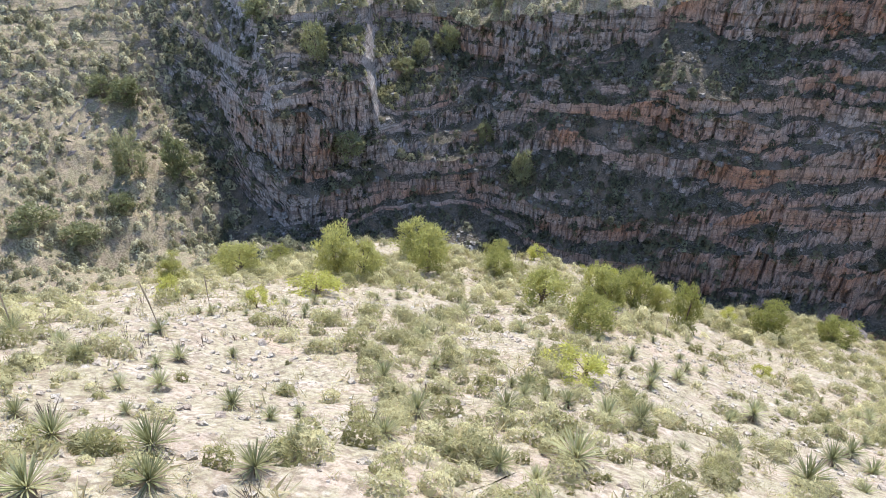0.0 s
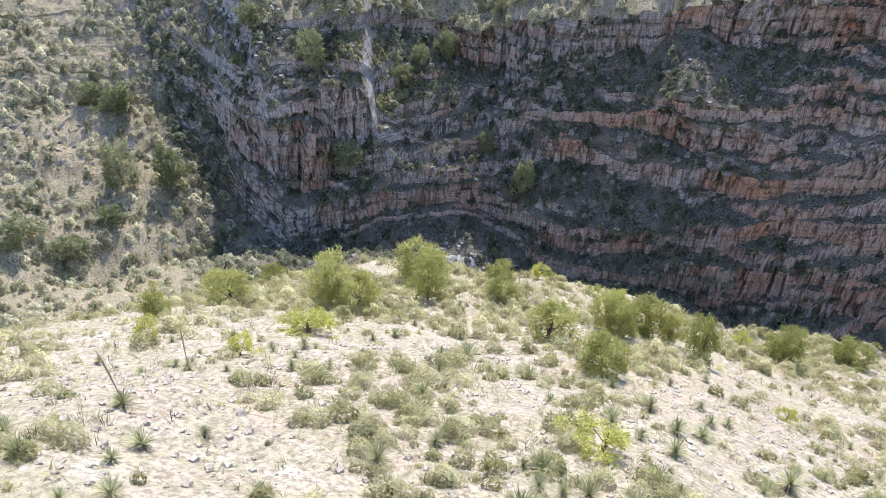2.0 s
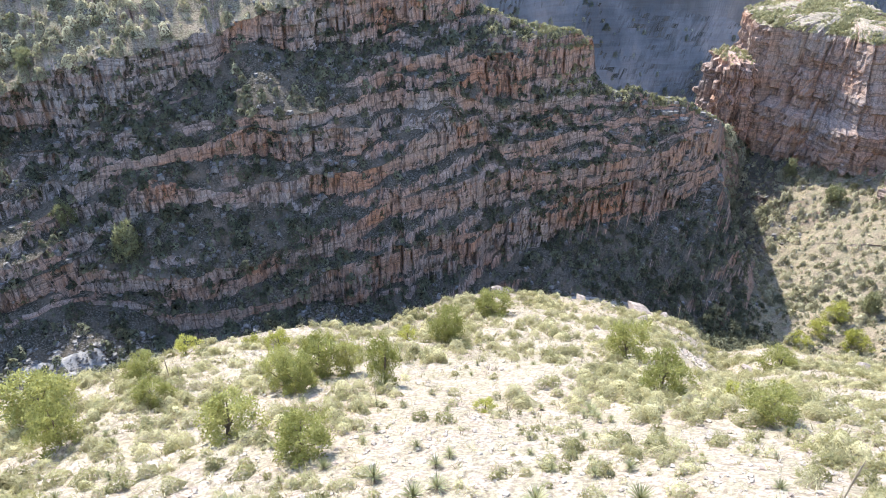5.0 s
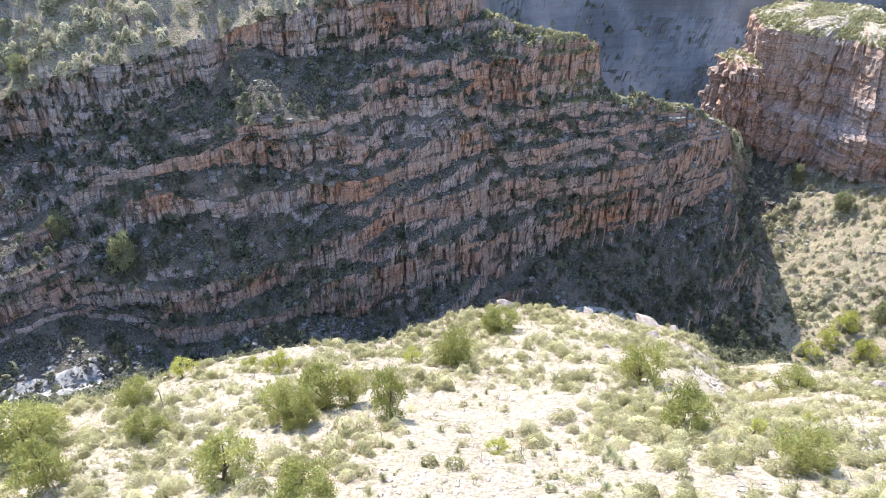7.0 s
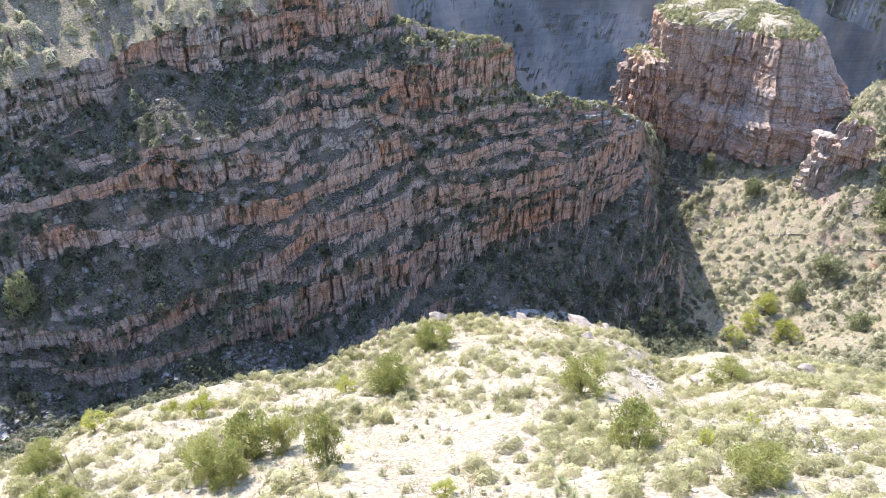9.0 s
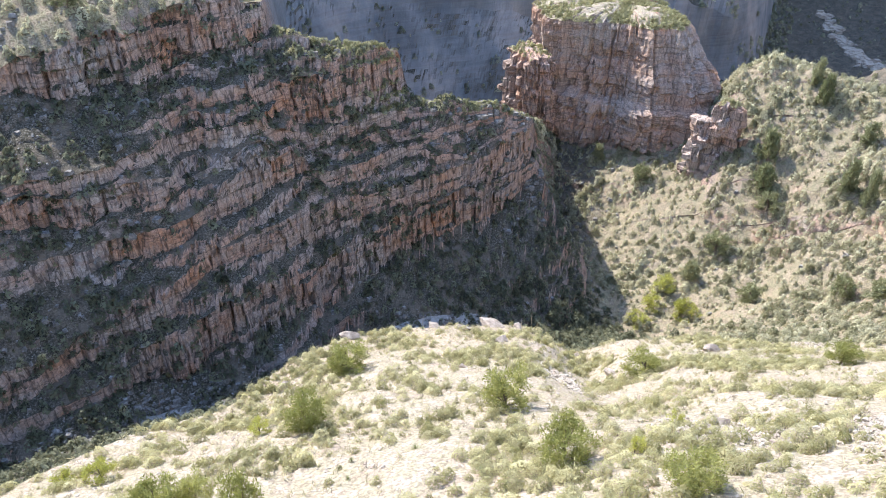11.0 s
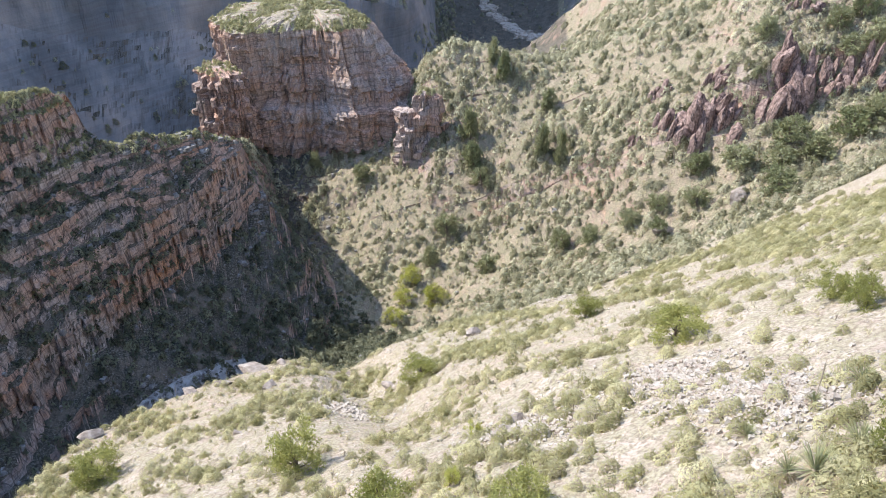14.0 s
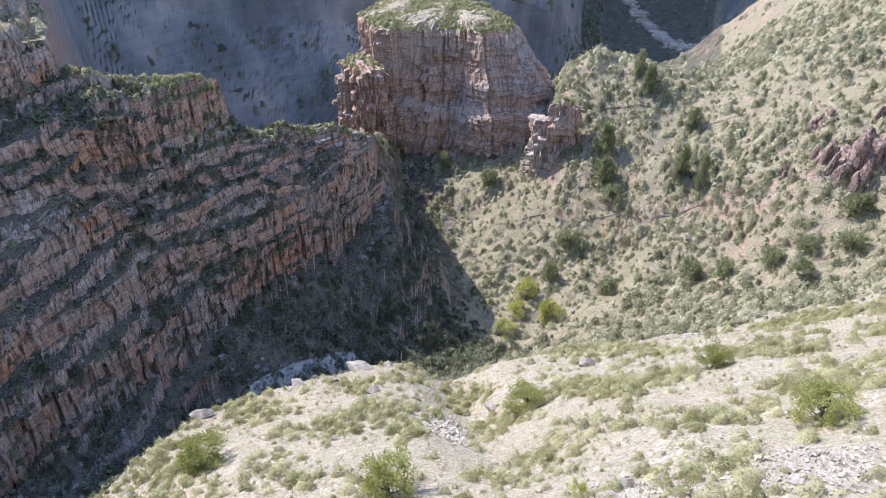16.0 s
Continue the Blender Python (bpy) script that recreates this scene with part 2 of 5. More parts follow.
D_TOP = [(-164.2, -33.8, 71.0), (-153.2, 26.1, 64.1), (-128.0, 54.7, 59.6), (-119.0, 61.4, 58.9), (-103.7, 61.7, 56.5), (-93.0, 58.5, 55.3), (-83.6, 57.1, 55.5),
    (-80.3, 61.2, 56.6), (-80.2, 63.1, 56.5), (-77.3, 64.9, 56.7), (-75.5, 67.6, 57.2), (-74.6, 69.8, 55.7), (-73.7, 70.2, 51.0), (-73.5, 70.5, 49.8),
    (-71.7, 75.1, 48.9), (-66.3, 77.9, 48.1), (-61.0, 83.9, 48.9), (-57.0, 87.6, 52.6), (-52.0, 88.4, 54.6), (-49.8, 88.6, 54.4), (-43.0, 94.6, 53.3),
    (-39.8, 95.2, 53.5), (-35.8, 96.6, 54.7), (-34.3, 96.4, 54.6), (-27.7, 97.5, 54.2), (-20.7, 99.4, 55.0), (-17.1, 102.8, 52.6), (-14.9, 104.4, 52.3),
    (-10.2, 105.6, 53.0), (-6.7, 107.5, 53.4)]
D_TOP += [(-2.1, 111.1, 52.9), (0.3, 112.3, 51.0), (3.4, 112.2, 49.3), (18.5, 118.5, 47.6), (23.9, 119.6, 46.6), (30.7, 122.7, 46.1), (34.9, 123.6, 46.4),
    (39.3, 124.5, 45.7), (46.3, 128.3, 42.6), (50.9, 138.2, 36.0), (55.5, 148.1, 28.0), (59.4, 149.6, 19.0), (63.4, 151.4, 16.0), (71.8, 143.3, 18.1),
    (84.0, 133.0, 21.5), (88.9, 128.3, 25.3), (93.1, 128.3, 32.7), (93.6, 128.0, 33.1), (97.4, 125.1, 35.0), (110.5, 111.9, 38.0), (114.4, 107.1, 39.7),
    (117.8, 102.3, 42.3), (120.6, 97.8, 46.1), (128.7, 83.6, 53.4), (128.3, 76.9, 56.4), (128.2, 72.0, 58.0), (128.7, 71.1, 58.4), (134.1, 67.9, 59.8),
    (168.2, 46.4, 72.9), (200.1, -28.8, 97.6)]
E_FOOT = [(-164.2, -33.8, 71.0), (-153.2, 26.1, 64.1), (-129.7, 55.5, 60.3), (-120.3, 61.8, 59.8), (-104.8, 62.4, 57.1), (-98.4, 60.4, 56.5), (-93.2, 59.0, 56.2),
    (-85.2, 58.2, 57.0), (-81.4, 62.1, 57.6), (-81.0, 64.0, 57.4), (-75.9, 68.0, 57.6), (-75.5, 69.1, 57.1), (-74.7, 70.1, 55.0), (-75.8, 72.8, 52.4),
    (-74.5, 73.0, 51.2), (-72.7, 76.5, 50.2), (-69.7, 79.0, 50.4), (-67.5, 82.6, 51.3), (-62.9, 86.8, 51.5), (-53.1, 90.4, 56.2), (-50.9, 90.8, 56.2),
    (-43.6, 96.1, 54.6), (-34.2, 96.7, 54.7), (-27.8, 97.8, 54.3), (-25.6, 98.5, 55.3), (-21.0, 101.1, 56.3), (-17.5, 106.1, 55.0), (-13.8, 107.5, 54.2),
    (-10.2, 106.9, 54.0), (-6.7, 108.0, 53.8)]
E_FOOT += [(-2.1, 111.5, 53.2), (0.1, 112.6, 50.1), (3.1, 112.6, 49.7), (13.2, 117.6, 49.5), (18.6, 121.2, 49.9), (24.0, 121.6, 48.2), (31.1, 124.1, 47.1),
    (39.2, 124.7, 46.1), (46.4, 128.6, 42.7), (51.2, 139.0, 36.2), (56.0, 149.4, 28.6), (60.1, 151.1, 20.8), (64.0, 152.9, 16.8), (72.1, 145.0, 18.8),
    (84.8, 134.2, 22.1), (89.5, 129.1, 26.4), (91.9, 130.0, 29.8), (95.5, 131.4, 35.8), (95.9, 131.1, 36.3), (99.8, 128.0, 38.4), (113.2, 114.5, 39.7),
    (117.2, 109.7, 41.1), (120.6, 105.0, 43.5), (123.7, 100.2, 47.7), (132.2, 85.7, 55.3), (130.9, 78.5, 58.3), (130.2, 72.8, 59.7), (136.0, 68.8, 61.4),
    (168.2, 46.4, 72.9), (200.1, -28.8, 97.6)]
E_TOP = [(-164.2, -33.8, 71.0), (-153.2, 26.1, 64.1), (-130.9, 56.1, 60.9), (-121.1, 62.2, 60.4), (-105.6, 62.9, 57.6), (-98.4, 60.7, 56.8), (-93.2, 59.3, 56.6),
    (-85.4, 58.4, 57.6), (-81.6, 62.3, 58.2), (-81.2, 64.2, 57.9), (-76.1, 68.2, 57.9), (-75.8, 69.3, 57.5), (-74.9, 70.4, 55.6), (-76.0, 73.1, 53.2),
    (-74.7, 73.4, 52.0), (-73.1, 76.7, 51.3), (-69.9, 79.3, 51.8), (-64.6, 86.3, 51.7), (-61.7, 87.3, 52.0), (-56.4, 90.2, 55.2), (-52.6, 90.7, 57.0),
    (-43.6, 96.5, 55.3), (-40.0, 97.1, 55.4), (-34.1, 97.1, 56.8), (-27.3, 98.3, 56.8), (-20.8, 101.8, 58.6), (-17.5, 106.6, 57.8), (-15.4, 107.9, 57.7),
    (-10.3, 107.4, 56.8), (-6.5, 108.5, 56.3)]
E_TOP += [(-2.1, 111.8, 54.5), (0.1, 113.1, 52.7), (3.5, 113.3, 52.7), (7.9, 115.4, 51.9), (14.0, 118.5, 52.1), (19.6, 121.9, 50.5), (24.8, 122.1, 49.1),
    (31.2, 124.4, 47.7), (39.3, 125.0, 46.3), (46.6, 128.9, 42.7), (51.4, 139.7, 36.4), (56.4, 150.4, 29.0), (60.5, 152.2, 22.1), (64.5, 153.9, 17.4),
    (72.6, 145.9, 19.4), (85.4, 135.1, 22.6), (90.0, 129.8, 27.2), (93.1, 131.6, 31.4), (97.8, 134.5, 38.8), (102.2, 131.0, 41.5), (115.9, 117.2, 41.3),
    (120.1, 112.2, 42.3), (123.6, 107.5, 44.6), (126.9, 102.6, 49.1), (135.7, 87.9, 57.0), (133.1, 79.1, 60.0), (131.8, 72.7, 61.1), (137.4, 69.5, 62.5),
    (168.2, 46.4, 72.9), (200.1, -28.8, 97.6)]
F_FOOT = [(-164.2, -33.8, 71.0), (-153.2, 26.1, 64.1), (-132.2, 56.6, 61.4), (-122.3, 62.6, 61.1), (-106.4, 63.4, 58.1), (-97.3, 61.1, 58.1), (-94.1, 60.5, 58.4),
    (-88.5, 60.7, 60.2), (-84.3, 64.7, 60.7), (-84.1, 66.6, 60.5), (-80.9, 69.6, 61.0), (-77.5, 69.8, 59.4), (-76.7, 70.5, 58.4), (-77.0, 72.5, 57.7),
    (-78.9, 76.3, 56.1), (-76.6, 81.0, 55.2), (-73.0, 83.3, 55.3), (-70.5, 86.6, 54.9), (-65.9, 89.3, 54.0), (-61.0, 90.0, 54.6), (-53.1, 92.4, 58.2),
    (-45.3, 100.3, 58.2), (-41.7, 101.9, 58.9), (-34.4, 101.2, 59.7), (-26.3, 102.1, 59.6), (-21.0, 103.5, 59.8), (-17.7, 108.1, 58.9), (-14.1, 110.2, 58.7),
    (-10.4, 110.4, 58.9), (-6.8, 111.6, 58.5)]
F_FOOT += [(-2.2, 115.2, 57.1), (-0.0, 114.2, 53.7), (3.0, 114.0, 53.4), (13.8, 119.8, 53.3), (19.8, 125.1, 53.1), (20.6, 123.7, 51.6), (24.0, 123.6, 50.4),
    (31.5, 125.6, 48.5), (39.4, 125.4, 46.6), (46.7, 129.2, 42.7), (56.8, 151.3, 29.5), (65.0, 155.0, 18.0), (73.1, 146.9, 20.0), (86.0, 136.0, 23.0),
    (90.5, 130.4, 28.0), (94.3, 133.3, 32.9), (100.2, 137.6, 41.6), (104.6, 133.9, 44.5), (109.5, 129.4, 44.5), (118.7, 119.8, 42.7), (122.9, 114.8, 43.3),
    (126.6, 110.0, 45.5), (130.0, 105.1, 50.3), (136.0, 95.5, 54.9), (139.2, 90.1, 58.5), (135.8, 81.3, 61.3), (133.1, 74.1, 62.1), (138.8, 70.1, 63.7),
    (168.2, 46.4, 72.9), (200.1, -28.8, 97.6)]
F_TOP = [(-165.2, -34.0, 71.5), (-154.1, 26.3, 64.6), (-133.6, 57.2, 62.2), (-124.0, 63.5, 62.0), (-108.0, 64.4, 60.1), (-101.2, 62.5, 59.7), (-95.8, 61.2, 59.8),
    (-88.8, 60.9, 60.9), (-84.6, 64.9, 61.4), (-84.3, 66.8, 61.1), (-81.2, 69.8, 61.5), (-77.8, 70.0, 61.1), (-76.9, 70.9, 60.5), (-77.3, 73.0, 59.7),
    (-79.2, 76.6, 58.1), (-77.0, 81.1, 56.3), (-73.2, 83.6, 56.0), (-68.8, 88.2, 54.8), (-63.5, 90.0, 54.1), (-53.2, 92.7, 58.4), (-45.5, 100.6, 58.5),
    (-41.8, 102.2, 59.2), (-34.5, 101.5, 60.0), (-21.9, 103.5, 60.3), (-20.8, 104.2, 60.5), (-17.7, 108.5, 60.1), (-15.2, 110.1, 60.2), (-10.4, 110.7, 60.8),
    (-6.6, 112.1, 60.6), (-2.0, 115.9, 59.8)]
F_TOP += [(2.9, 115.3, 60.9), (14.0, 121.1, 60.3), (18.9, 125.2, 59.5), (19.4, 125.5, 58.1), (20.0, 125.3, 54.7), (20.7, 124.0, 51.7), (24.3, 123.9, 50.3),
    (31.6, 125.9, 48.5), (39.5, 125.7, 46.5), (46.8, 129.6, 42.7), (58.5, 155.6, 29.8), (67.2, 159.8, 21.0), (76.0, 151.0, 22.0), (89.0, 140.0, 25.1),
    (94.2, 135.5, 32.4), (96.9, 137.2, 35.8), (102.6, 140.7, 44.3), (107.0, 136.9, 47.4), (112.0, 132.3, 47.0), (121.4, 122.5, 44.1), (125.7, 117.3, 44.3),
    (129.5, 112.5, 46.4), (133.1, 107.5, 51.5), (139.3, 98.1, 55.9), (142.6, 92.3, 60.0), (140.1, 83.7, 63.1), (138.0, 76.0, 64.0), (144.2, 72.8, 65.6),
    (175.1, 48.3, 75.4), (205.0, -29.5, 99.8)]
G_FOOT = [(-178.7, -36.9, 76.0), (-168.3, 28.8, 69.1), (-144.3, 62.0, 66.7), (-131.5, 68.4, 66.5), (-120.9, 72.4, 65.2), (-106.1, 68.2, 64.7), (-93.9, 64.6, 65.1),
    (-89.0, 68.3, 65.2), (-88.1, 70.5, 64.7), (-81.3, 74.2, 64.7), (-81.5, 77.5, 63.8), (-83.5, 81.3, 62.4), (-81.6, 86.9, 61.3), (-77.9, 89.4, 61.1),
    (-75.0, 92.2, 60.1), (-69.7, 90.7, 56.5), (-66.4, 92.4, 56.2), (-61.4, 92.0, 56.2), (-54.8, 93.6, 59.1), (-52.6, 94.3, 59.4), (-46.2, 102.5, 59.9),
    (-42.9, 103.5, 60.3), (-42.0, 107.3, 63.3), (-37.1, 107.8, 64.5), (-32.6, 107.3, 63.5), (-21.8, 109.7, 64.4), (-18.4, 113.7, 63.7), (-6.9, 118.6, 65.1),
    (-2.0, 124.5, 65.8), (3.4, 120.6, 64.5)]
G_FOOT += [(14.3, 123.0, 61.6), (18.7, 125.3, 59.8), (19.2, 125.8, 59.0), (19.7, 125.9, 56.9), (20.3, 127.7, 54.5), (21.2, 131.2, 50.9), (21.9, 129.9, 47.7),
    (25.7, 129.7, 46.3), (33.2, 131.6, 44.5), (41.5, 131.4, 42.5), (49.0, 135.1, 38.7), (62.9, 166.3, 23.5), (75.9, 172.0, 25.0), (84.0, 160.0, 26.0),
    (97.8, 150.1, 29.9), (101.3, 145.3, 36.6), (108.6, 148.6, 40.3), (113.4, 144.6, 43.4), (118.6, 139.7, 43.0), (128.6, 129.4, 40.1), (133.2, 124.0, 40.3),
    (137.2, 118.9, 42.4), (141.0, 113.7, 47.5), (147.6, 103.7, 51.9), (151.1, 97.6, 56.0), (148.9, 88.8, 62.8), (147.3, 81.0, 67.7), (153.3, 77.2, 69.3),
    (186.5, 51.3, 79.1), (219.8, -31.6, 105.0)]
G_TOP = [(-179.6, -37.1, 76.5), (-169.2, 29.0, 69.6), (-144.9, 62.3, 67.1), (-132.7, 68.5, 66.9), (-121.5, 72.8, 65.6), (-102.5, 67.3, 65.1), (-94.1, 64.8, 65.6),
    (-93.7, 65.1, 65.7), (-89.0, 68.8, 66.4), (-88.4, 70.7, 66.3), (-81.7, 74.4, 67.1), (-81.8, 77.8, 66.4), (-83.8, 81.7, 65.2), (-82.1, 87.1, 64.3),
    (-78.3, 89.8, 64.2), (-75.2, 92.8, 62.9), (-70.3, 91.5, 62.2), (-67.1, 93.5, 62.9), (-62.2, 93.3, 64.5), (-53.2, 95.4, 66.2), (-46.6, 103.5, 65.8),
    (-43.3, 104.6, 66.5), (-42.1, 107.8, 66.3), (-33.0, 108.3, 69.4), (-22.2, 110.9, 71.5), (-18.5, 115.1, 71.2), (-7.1, 119.8, 72.4), (-2.6, 124.6, 69.7),
    (-2.2, 124.9, 68.7), (-1.5, 134.6, 53.7)]
G_TOP += [(4.1, 130.6, 52.5), (18.6, 133.9, 48.6), (21.1, 135.5, 47.2), (22.0, 136.4, 43.6), (23.2, 141.1, 39.1), (23.9, 139.7, 35.7), (28.0, 139.5, 34.3),
    (36.0, 141.2, 32.5), (44.9, 140.8, 30.6), (52.7, 144.3, 26.7), (74.0, 193.5, 14.8), (84.0, 200.0, 18.0), (100.1, 179.9, 22.1), (111.9, 165.1, 28.0),
    (113.4, 161.8, 30.6), (115.1, 161.2, 29.0), (118.4, 161.3, 28.3), (123.5, 157.0, 31.4), (129.2, 151.7, 31.0), (140.0, 140.6, 28.1), (145.1, 134.7, 28.3),
    (149.5, 129.2, 30.4), (153.6, 123.5, 35.5), (160.8, 112.7, 39.9), (164.7, 106.0, 44.0), (161.5, 96.1, 58.9), (159.3, 87.4, 72.6), (164.3, 82.6, 74.5),
    (197.0, 54.1, 83.3), (229.6, -33.0, 108.0)]
L9 = [(-240, -30, 92), (-230, 30, 92), (-210, 70, 92), (-170, 95, 96), (-131, 106, 100), (-102, 139, 104), (-63, 156, 106), (-38, 160, 106), (-26, 163, 102), (-16, 166, 96), (-8, 170, 90), (-5, 176, 84), (-2, 200, 68),
      (8, 260, 10), (30, 270, -25), (60, 275, -30), (95, 280, -30), (150, 280, -28), (200, 255, -20), (230, 225, 0), (235, 185, 40), (240, 140, 75), (250, 100, 90), (280, 50, 98), (300, 0, 105), (300, -30, 112)]
L10 = [(-380, -30, 120), (-300, 180, 130), (-120, 330, 130), (-30, 330, 110), (20, 300, 40), (60, 305, 20), (110, 310, 12), (180, 322, -10), (240, 310, -37), (275, 290, -38), (300, 262, -34), (330, 235, 20), (345, 220, 50), (360, 160, 110), (400, 0, 130), (400, -30, 130)]
# heights of 180 to 215 are added out of view to shade the far valley
L11 = [(-600, -30, 150), (-450, 400, 170), (-100, 500, 170), (0, 420, 150), (40, 380, 140), (90, 375, 150), (150, 385, 180), (240, 420, 215), (325, 440, 215), (345, 425, -30), (400, 380, -38), (420, 365, -30), (440, 340, 20), (450, 300, 110), (520, 150, 150), (600, 0, 160), (600, -30, 160)]
L12 = [(-3000, -30, 200), (-2000, 2000, 200), (0, 3000, 220), (600, 2800, 200), (1600, 2400, 180), (2600, 1200, 200), (3000, 0, 200), (3000, -30, 200)]


def polar(line):
    a = np.array(line, float)
    th = np.degrees(np.arctan2(a[:, 0] - PIVOT[0], a[:, 1] - PIVOT[1]))
    r = np.hypot(a[:, 0] - PIVOT[0], a[:, 1] - PIVOT[1])
    o = np.argsort(th, kind="stable")
    return th[o], r[o], a[o, 2]


LINES = [polar(l) for l in (EDGE, CREEK, A_FOOT, A_TOP, B_FOOT, B_TOP, C_FOOT, C_TOP, D_FOOT, D_TOP, E_FOOT, E_TOP, F_FOOT, F_TOP, G_FOOT, G_TOP, L9, L10, L11, L12)]
CLIFFS = (2, 4, 6, 8, 10, 12, 14, 17)             # the stretches between lines that are rock faces


def profile(th):
    """Radii and heights of all lines at the azimuths th; radii always grow."""
    R, Z = [], []
    for k, (t, r, z) in enumerate(LINES):
        rr, zz = np.interp(th, t, r), np.interp(th, t, z)
        if k == 0:
            zz = near_height(PIVOT[0] + rr * np.sin(np.radians(th)), PIVOT[1] + rr * np.cos(np.radians(th)))
        elif k > 0:
            rr = np.maximum(rr, R[-1] + 0.3)
        R.append(rr)
        Z.append(zz)
    return np.array(R), np.array(Z)


def height(x, y):
    x, y = np.asarray(x, float), np.asarray(y, float)
    th = np.degrees(np.arctan2(x - PIVOT[0], y - PIVOT[1]))
    r = np.hypot(x - PIVOT[0], y - PIVOT[1])
    R, Z = profile(th)
    z = near_height(x, y)
    for k in range(len(R) - 1):
        f = np.clip((r - R[k]) / (R[k + 1] - R[k]), 0, 1)
        z = np.where(r > R[k], Z[k] + f * (Z[k + 1] - Z[k]), z)
    return z


def hashed(*ids):
    """A fixed random value from 0 to 1 for whole-number cells."""
    h = np.zeros(np.broadcast(*ids).shape, np.uint64)
    for n, i in enumerate(ids):
        h = (h ^ (np.asarray(i).astype(np.int64).astype(np.uint64) + np.uint64(1013904223 * (n + 1)))) * np.uint64(6364136223846793005) + np.uint64(1442695040888963407)
        h ^= h >> np.uint64(29)
    return ((h >> np.uint64(20)) & np.uint64(0xFFFFFF)).astype(float) / 0xFFFFFF


def value_noise(x, y, seed=0):
    """Smooth noise from -1 to 1."""
    xi, yi = np.floor(x), np.floor(y)
    fx, fy = x - xi, y - yi
    fx, fy = fx * fx * (3 - 2 * fx), fy * fy * (3 - 2 * fy)
    a, b = hashed(xi, yi, seed + 0 * xi), hashed(xi + 1, yi, seed + 0 * xi)
    c, d = hashed(xi, yi + 1, seed + 0 * xi), hashed(xi + 1, yi + 1, seed + 0 * xi)
    return 2 * ((a + (b - a) * fx) * (1 - fy) + (c + (d - c) * fx) * fy) - 1


def fractal(x, y, seed=0, octaves=4):
    return sum(value_noise(x * 2 ** o, y * 2 ** o, seed + o) * 0.5 ** o for o in range(octaves))


def soil_bumps(x, y):
    return 0.45 * fractal(x / 7, y / 7, 3, 4) + 0.06 * value_noise(x * 1.7, y * 1.7, 9)


def blocks(s, z, seed=0):
    """How far a jointed rock face stands out, along its length s at height z."""
    s = s + 0.5 * value_noise(s / 3.0, z / 2.5, seed + 7)
    lay = np.floor(z / 2.1 + 0.5 * value_noise(s / 14, z * 0, seed + 5))
    out = 0
    for w, amp in ((4.5, 0.9), (1.7, 0.8), (0.8, 0.42)):
        q = s / w + 0.37 * hashed(lay, np.full_like(s, w * 10)) * (w < 2)
        c = np.floor(q)
        e = np.minimum(q - c, 1 - q + c)
        out = out + amp * (hashed(c, lay * (w < 4), np.full_like(s, seed)) - 0.5) * 2 - amp * 0.85 * np.exp(-(e * w / 0.14) ** 2)
    return out + 0.35 * (hashed(lay, np.full_like(s, 77 + seed)) - 0.5)


# ---- helpers of this scene ----
def mesh_object(name, verts, faces, mat=None, smooth=False, tone=None):
    """An object from arrays; faces is (n, 3) or (n, 4)."""
    verts, faces = np.asarray(verts, np.float32), np.asarray(faces, np.int32)
    me = bpy.data.meshes.new(name)
    me.vertices.add(len(verts))
    me.vertices.foreach_set("co", verts.ravel())
    n, k = faces.shape
    me.loops.add(n * k)
    me.loops.foreach_set("vertex_index", faces.ravel())
    me.polygons.add(n)
    me.polygons.foreach_set("loop_start", np.arange(0, n * k, k, dtype=np.int32))
    me.polygons.foreach_set("use_smooth", np.full(n, smooth, bool))
    if tone is not None:
        me.attributes.new("tone", "FLOAT", "POINT").data.foreach_set("value", np.asarray(tone, np.float32))
    me.update(calc_edges=True)
    me.validate()
    if mat:
        me.materials.append(mat)
    return new(name, me)


def grid_faces(nu, nv):
    i = (np.arange(nu - 1)[:, None] * nv + np.arange(nv - 1)[None, :]).ravel()
    return np.stack([i, i + nv, i + nv + 1, i + 1], 1)


def scattered(name, templates, places, mat, rng, smooth=False):
    """One joined mesh of many small things. places: rows of x, y, z, width, height, tone."""
    V, F, T, base = [], [], [], 0
    pick = rng.integers(0, len(templates), len(places))
    for ti, (tv, tf) in enumerate(templates):
        p = places[pick == ti]
        if not len(p):
            continue
        a = rng.uniform(0, 2 * np.pi, len(p))
        c, s = np.cos(a)[:, None], np.sin(a)[:, None]
        x = (tv[None, :, 0] * c - tv[None, :, 1] * s) * p[:, 3:4] + p[:, 0:1]
        y = (tv[None, :, 0] * s + tv[None, :, 1] * c) * p[:, 3:4] + p[:, 1:2]
        z = tv[None, :, 2] * p[:, 4:5] + p[:, 2:3]
        V.append(np.stack([x, y, z], 2).reshape(-1, 3))
        F.append((tf[None] + (np.arange(len(p)) * len(tv))[:, None, None]).reshape(-1, tf.shape[1]) + base)
        T.append(np.repeat(p[:, 5], len(tv)))
        base += len(p) * len(tv)
    return mesh_object(name, np.concatenate(V), np.concatenate(F), mat, smooth, np.concatenate(T))


# ---- materials ----
def nodes_of(name):
    m = bpy.data.materials.new(name)
    m.use_nodes = True
    t = m.node_tree
    return m, t, t.nodes["Principled BSDF"], t.nodes["Material Output"]


def add(t, kind, **values):
    n = t.nodes.new(kind)
    for k, v in values.items():
        if k in n.inputs:
            n.inputs[k].default_value = v
    return n


def noise_node(t, src, scale, detail=5.0, rough=0.6, dist=0.0):
    n = add(t, "ShaderNodeTexNoise", Scale=scale, Detail=detail, Roughness=rough, Distortion=dist)
    t.links.new(src, n.inputs["Vector"])
    return n.outputs["Fac"]


